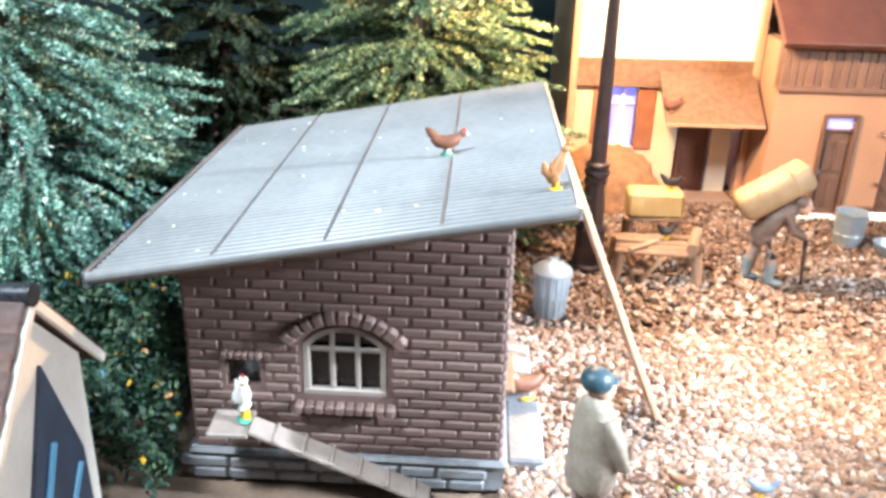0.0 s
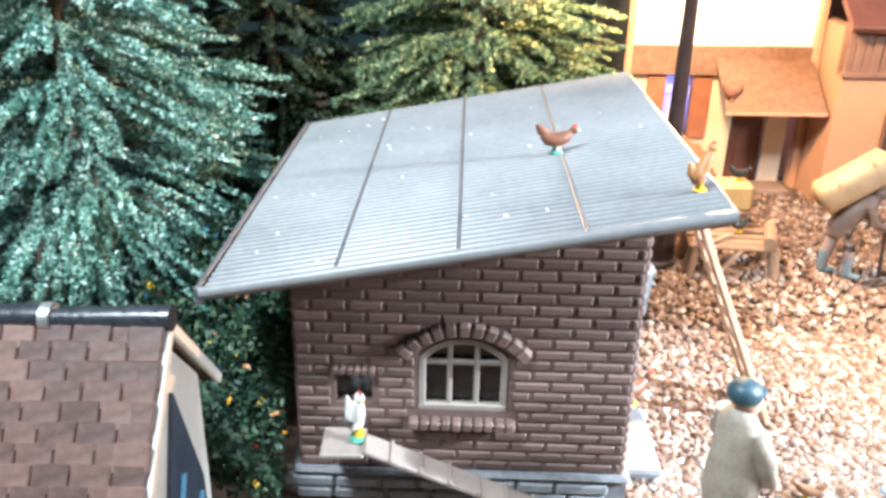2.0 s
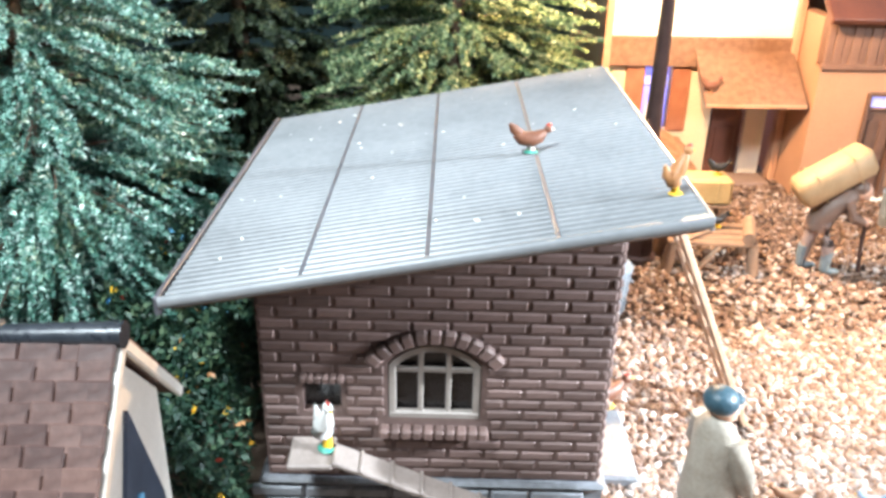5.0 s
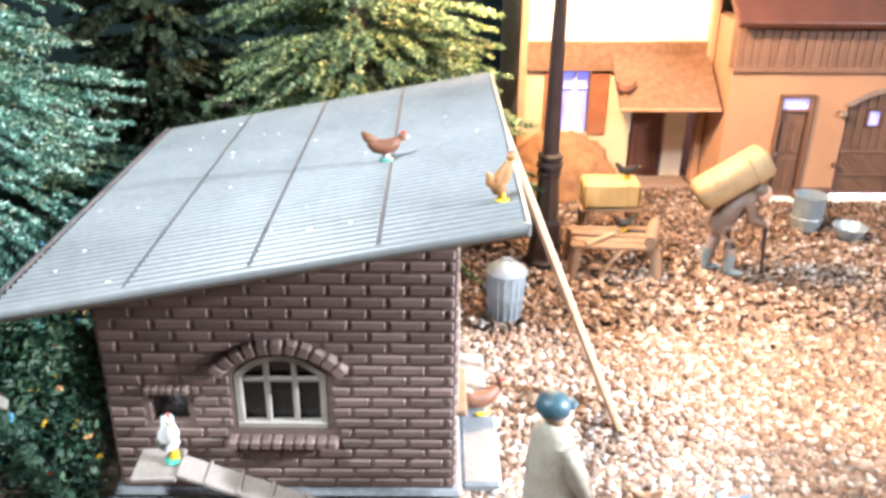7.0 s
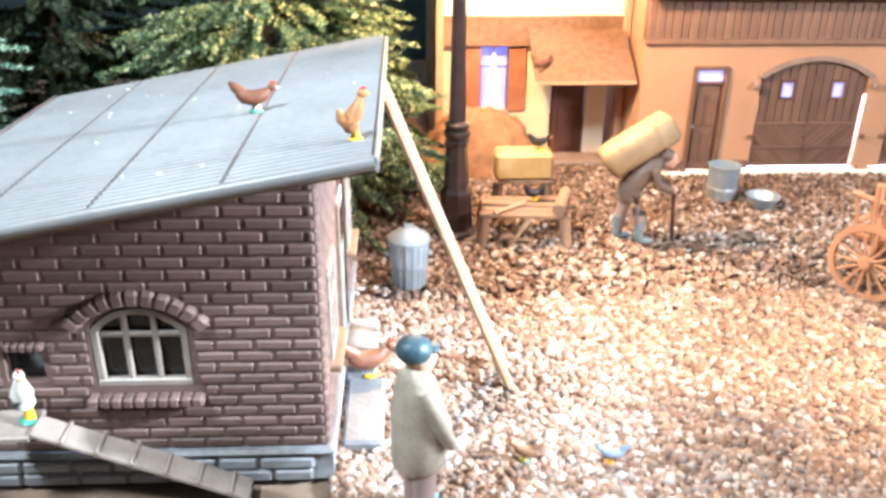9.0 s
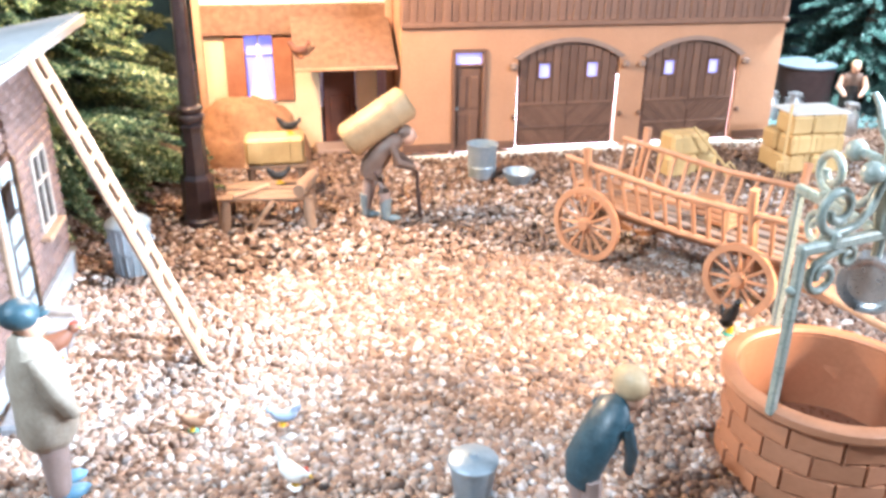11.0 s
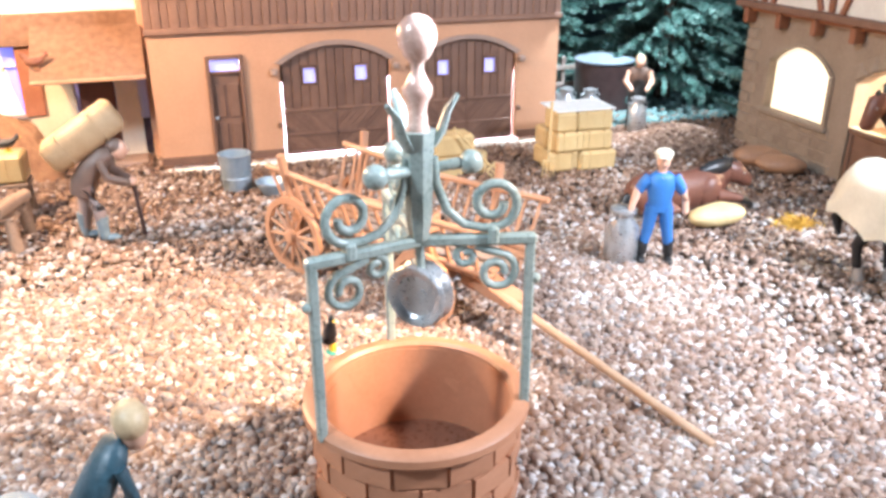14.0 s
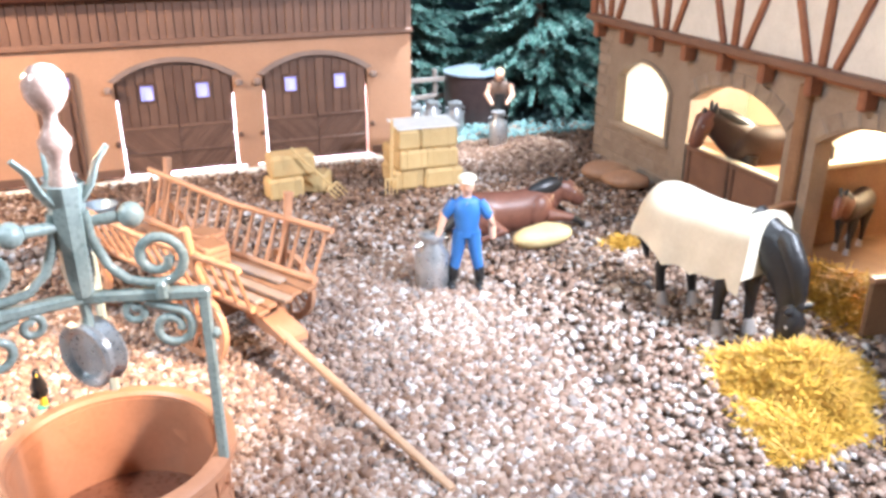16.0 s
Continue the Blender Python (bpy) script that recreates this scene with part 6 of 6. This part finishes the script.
milk_can(11.74, 8.02, "battered silver milk can in the farmhand's hand", 20, 0.76, 0.23)
milk_can(15.36, 13.92, "silver milk can before the dairyman", 0, 0.75, 0.19)
for x, y in ((13.95, 15.1), (14.45, 15.45), (14.05, 15.75), (14.9, 15.2)):
    milk_can(x, y, "silver milk can behind the barn", 0, 0.7, 0.2)
tank = thing("milk_tank", 15.75, 16.2, 0.02, 0, "dark grey cylindrical milk tank with pale lid", "tank")
part("tank_body", Shape().lathe([(0.64, 0), (0.68, 0.04), (0.68, 1.06), (0.64, 1.1)], 28), IRON, tank, smooth=40)
part("tank_lid", Shape().lathe([(0.70, 1.1), (0.70, 1.14), (0.46, 1.2), (0.1, 1.22)], 28), ZINC, tank, smooth=40)

bin_ = thing("dustbin", 1.40, 9.75, 0.02, 0, "grey-blue zinc dustbin with domed lid", "dustbin")
part("bin_body", Shape().lathe([(0.215, 0), (0.225, 0.02), (0.245, 0.3), (0.255, 0.32), (0.25, 0.35), (0.265, 0.66)], 24), ZINC, bin_, smooth=40)
part("lid", Shape().lathe([(0.29, 0.66), (0.29, 0.70), (0.25, 0.74), (0.14, 0.81), (0.03, 0.84)], 24), ZINC, bin_, smooth=40)
rib = mesh_of("rib", Shape().loft([(0.228, 0, 0.03), (0.243, 0, 0.29)], [(0.011, 0.010)] * 2, 6), ZINC)
upper_rib = mesh_of("rib", Shape().loft([(0.250, 0, 0.36), (0.262, 0, 0.64)], [(0.011, 0.010)] * 2, 6), ZINC)
for k in range(18):
    part("rib", rib, None, bin_, rot=(0, 0, 20 * k))
    part("rib", upper_rib, None, bin_, rot=(0, 0, 20 * k))
part("lid_handle", Shape().loft([(-0.08, 0, 0.80), (-0.06, 0, 0.88), (0.06, 0, 0.88), (0.08, 0, 0.80)], 0.018, 6), ZINC, bin_, smooth=50)
for k in (-1, 1):
    part("side_handle", Shape().loft([(k * 0.25, -0.06, 0.5), (k * 0.30, -0.05, 0.46), (k * 0.30, 0.05, 0.46), (k * 0.25, 0.06, 0.5)], 0.016, 6), ZINC, bin_, smooth=50)

tub = thing("zinc_tub", 7.0, 12.75, 0.02, 0, "grey zinc tub before the barn wall", "tub")
part("tub_body", Shape().lathe([(0.22, 0.0), (0.24, 0.02), (0.27, 0.60), (0.285, 0.62), (0.25, 0.62), (0.22, 0.1)], 24), ZINC, tub, smooth=40)
part("hoop", Shape().lathe([(0.255, 0.20), (0.268, 0.22), (0.258, 0.24)], 24, close=True), ZINC, tub)
bowl = thing("zinc_bowl", 7.55, 12.3, 0.02, 0, "low grey zinc bowl on the gravel", "bowl")
part("bowl_body", Shape().lathe([(0.16, 0), (0.26, 0.16), (0.29, 0.22), (0.25, 0.22), (0.14, 0.05)], 22), ZINC, bowl, smooth=40)
bucket = thing("bucket", 4.66, 4.5, 0.02, 0, "grey zinc bucket with a knobbed lid", "bucket")
part("bucket_body", Shape().lathe([(0.15, 0), (0.16, 0.02), (0.20, 0.34)], 22), ZINC, bucket, smooth=40)
part("lid", Shape().lathe([(0.215, 0.34), (0.215, 0.37), (0.19, 0.39), (0.05, 0.41), (0.03, 0.44)], 22), ZINC, bucket, smooth=40)

# ladder against the shed
lad = thing("ladder", 2.40, 7.33, 0, 0, "pale wooden ladder leaning on the shed roof", "ladder")
for a, b in ((-0.23, 0.27), (0.23, 0.67)):
    part("rail", Shape().loft([(0, a, 0.03), (-1.33, b, 3.22)], [(0.045, 0.05)] * 2, 6), LADDER, lad)
for i in range(12):
    q = 0.06 + 0.078 * i
    part("rung", Shape().loft([(-1.33 * q, -0.23 + 0.5 * q, 0.03 + 3.19 * q), (-1.33 * q, 0.23 + 0.44 * q, 0.03 + 3.19 * q)], 0.03, 6), LADDER, lad, smooth=50)


# saw bench and trestle
bn = thing("saw_bench", 3.22, 11.2, 0, -6, "rough brown wooden saw bench with crossed legs", "bench")
for i, y in enumerate((-0.28, -0.08, 0.16, 0.38)):
    part("top_board", Shape().box((0.02 * i, y, 0.525), (1.36 - 0.1 * (i % 2), 0.17, 0.055), (0, random.uniform(-1.5, 1.5), random.uniform(-2, 2)), bevel=0.015), BENCH, bn)
for x in (-0.6, 0.6):
    for y in (-0.28, 0.36):
        part("leg", Shape().loft([(x, y, 0.52), (x * 1.03, y * 1.08, 0.25), (x * 1.08, y * 1.12, 0.0)], [(0.075, 0.07), (0.09, 0.08), (0.085, 0.075)], 8), BENCH, bn, smooth=50)
    part("end_rail", Shape().box((x, 0.05, 0.46), (0.08, 0.62, 0.08), bevel=0.015), BENCH, bn)
part("brace", Shape().loft([(-0.22, -0.33, 0.06), (0.10, -0.33, 0.5)], [(0.055, 0.035)] * 2, 6), LADDER, bn, "pale slanting brace")
part("brace", Shape().loft([(-0.35, -0.32, 0.18), (0.15, -0.32, 0.12)], [(0.04, 0.03)] * 2, 4), BENCH, bn)
tr = thing("trestle", 3.40, 12.42, 0, -2, "low brown wooden trestle under a straw bale", "trestle")
for y in (-0.17, 0.0, 0.17):
    part("top_board", Shape().box((0, y, 0.585), (1.0, 0.15, 0.06), bevel=0.012), BENCH, tr)
for x in (-0.4, 0.4):
    for y in (-0.18, 0.18):
        part("leg", Shape().loft([(x, y, 0.56), (x * 1.05, y * 1.15, 0.0)], [(0.06, 0.05)] * 2, 4), BENCH, tr)
thing("log", 3.80, 11.15, 0.645, 70, "short brown log lying on the saw bench", "log", shape=Shape().loft([(-0.4, 0, 0), (0.0, 0, 0.01), (0.4, 0, 0)], [0.095, 0.10, 0.09], 10), mats=BENCH, smooth=50)
thing("stick", 2.98, 11.05, 0.585, 35, "pale stick lying on the saw bench", "stick", shape=Shape().loft([(-0.32, 0, 0), (0.32, 0, 0.03)], 0.03, 6), mats=LADDER, smooth=50)


def pitchfork(x, y, z, rx, ry, rz, label, ln=1.35):
    f = thing("pitchfork", x, y, z, 0, label, "pitchfork", "pitchforks")
    f.matrix_basis = pose(x * U, y * U, z * U, rx, ry, rz)
    part("handle", Shape().loft([(0, 0, 0.30), (0, 0, ln)], 0.026, 6), STRAW, f, smooth=50)
    part("fork_bar", Shape().box((0, 0, 0.28), (0.24, 0.035, 0.04), bevel=0.01), STRAW, f)
    for k in (-0.105, -0.035, 0.035, 0.105):
        part("tine", Shape().loft([(k, 0, 0.28), (k, -0.02, 0.15), (k, -0.01, 0.0)], [0.017, 0.015, 0.008], 6), STRAW, f, smooth=50)


pitchfork(12.30, 11.66, 0.03, -6, 4, 0, "straw-coloured pitchfork leaning on the bale stack", 1.32)
pitchfork(11.50, 11.86, 0.03, -8, -42, 0, "straw-coloured pitchfork leaning across the bales", 1.25)
pitchfork(14.0, 4.75, 0.12, 88, 0, 62, "pale pitchfork lying on gravel and straw", 1.4)


# low fence behind the milk tank
fence = thing("fence", 14.6, 17.0, 0, 4, "weathered grey wooden rail fence behind the milk tank", "fence")
for i in range(5):
    part("post", Shape().box((-1.2 + 0.85 * i, 0, 0.55), (0.10, 0.10, 1.1), bevel=0.02), RAMP_GREY, fence)
for z in (0.45, 0.85):
    part("rail", Shape().box((0.5, -0.06, z), (3.9, 0.05, 0.12), (0, random.uniform(-1, 1), 0), bevel=0.015), RAMP_GREY, fence)
pp = thing("post", 13.62, 14.6, 0, 0, "slim dark green post with pale knobs at the barn corner", "post")
part("shaft", Shape().loft([(0, 0, 0), (0, 0, 2.6)], 0.05, 8), BERET, pp, smooth=50)
for z in (1.0, 1.75, 2.62):
    part("knob", Shape().ball((0, 0, z), 0.085, 10), WHITE, pp, "pale round knob", smooth=60)
wire = Shape().loft([(0, 0, 2.62), (0.0, -0.05, 2.3), (0.02, -0.22, 1.95), (0.02, -0.30, 1.6)], 0.03, 6)
thing("cable", 18.3, 8.9, 0, 0, "black cable hanging from the stable ceiling", "cable", shape=wire, mats=BLACK, smooth=60)


# sacks
def sack(x, y, z, rz, mat, label, sx, sy, sz):
    s = Shape().ball((0, 0, sz), (sx, sy, sz), 18)
    for v in s.bm.verts:
        v.co *= 1 + 0.12 * noise.noise(v.co * 3 + Vector((x, 0, 0)))
        v.co.z = max(v.co.z, 0)
    return thing("sack", x, y, z, rz, label, "sack", "sacks", shape=s, mats=mat, smooth=60)


sack(16.35, 10.55, 0.02, -40, SACK, "brown filled sack by the stable wall", 0.45, 0.27, 0.17)
sack(16.25, 11.05, 0.02, -28, SACK, "brown filled sack lying on the gravel", 0.46, 0.27, 0.19)
sack(13.74, 8.70, 0.02, 8, CREAM_SACK, "cream-yellow sack before the lying horse", 0.5, 0.26, 0.17)


# straw heaps of loose fibres
def straw_heap(x, y, rx, ry, h, count, seed, label):
    r = np.random.default_rng(seed)
    a, d = r.random(count) * 6.283, r.random(count) ** 0.62 * (1 + 0.12 * np.abs(r.normal(size=count)))
    edge = 1 + 0.18 * np.sin(3 * a + seed) + 0.1 * np.sin(7 * a)
    p = np.stack([rx * d * edge * np.cos(a), ry * d * edge * np.sin(a), h * np.maximum(0, 1 - d ** 2) * (0.2 + 0.9 * r.random(count)) + 0.03], 1)
    t = r.random(count) * 6.283
    dirs = np.stack([np.cos(t), np.sin(t), r.normal(size=count) * 0.35], 1)
    side = np.stack([-np.sin(t), np.cos(t), r.normal(size=count) * 0.6], 1)
    ln, wd = (0.05 + 0.11 * r.random((count, 1))), 0.0045
    v = np.stack([p - dirs * ln - side * wd, p - dirs * ln + side * wd, p + dirs * ln + side * wd, p + dirs * ln - side * wd], 1)
    v[:, :, 2] = np.maximum(v[:, :, 2], 0.02)
    ob = new("straw_heap", raw_mesh("straw_heap", v.reshape(-1, 3), np.arange(4 * count).reshape(-1, 4), HAY))
    ob.matrix_basis = pose(x * U, y * U, 0)
    tagged(ob, label, "straw", kind="stuff")


straw_heap(14.55, 4.25, 0.70, 0.70, 0.40, 24000, 1, "loose bright yellow straw under the grazing horse")
straw_heap(13.95, 3.65, 0.5, 0.42, 0.10, 4500, 2, "thin loose yellow straw on the gravel")
straw_heap(16.6, 5.7, 0.6, 0.9, 0.30, 12000, 3, "loose yellow straw in the stable opening")
straw_heap(14.9, 8.35, 0.28, 0.2, 0.06, 500, 4, "thin wisp of straw on the gravel")
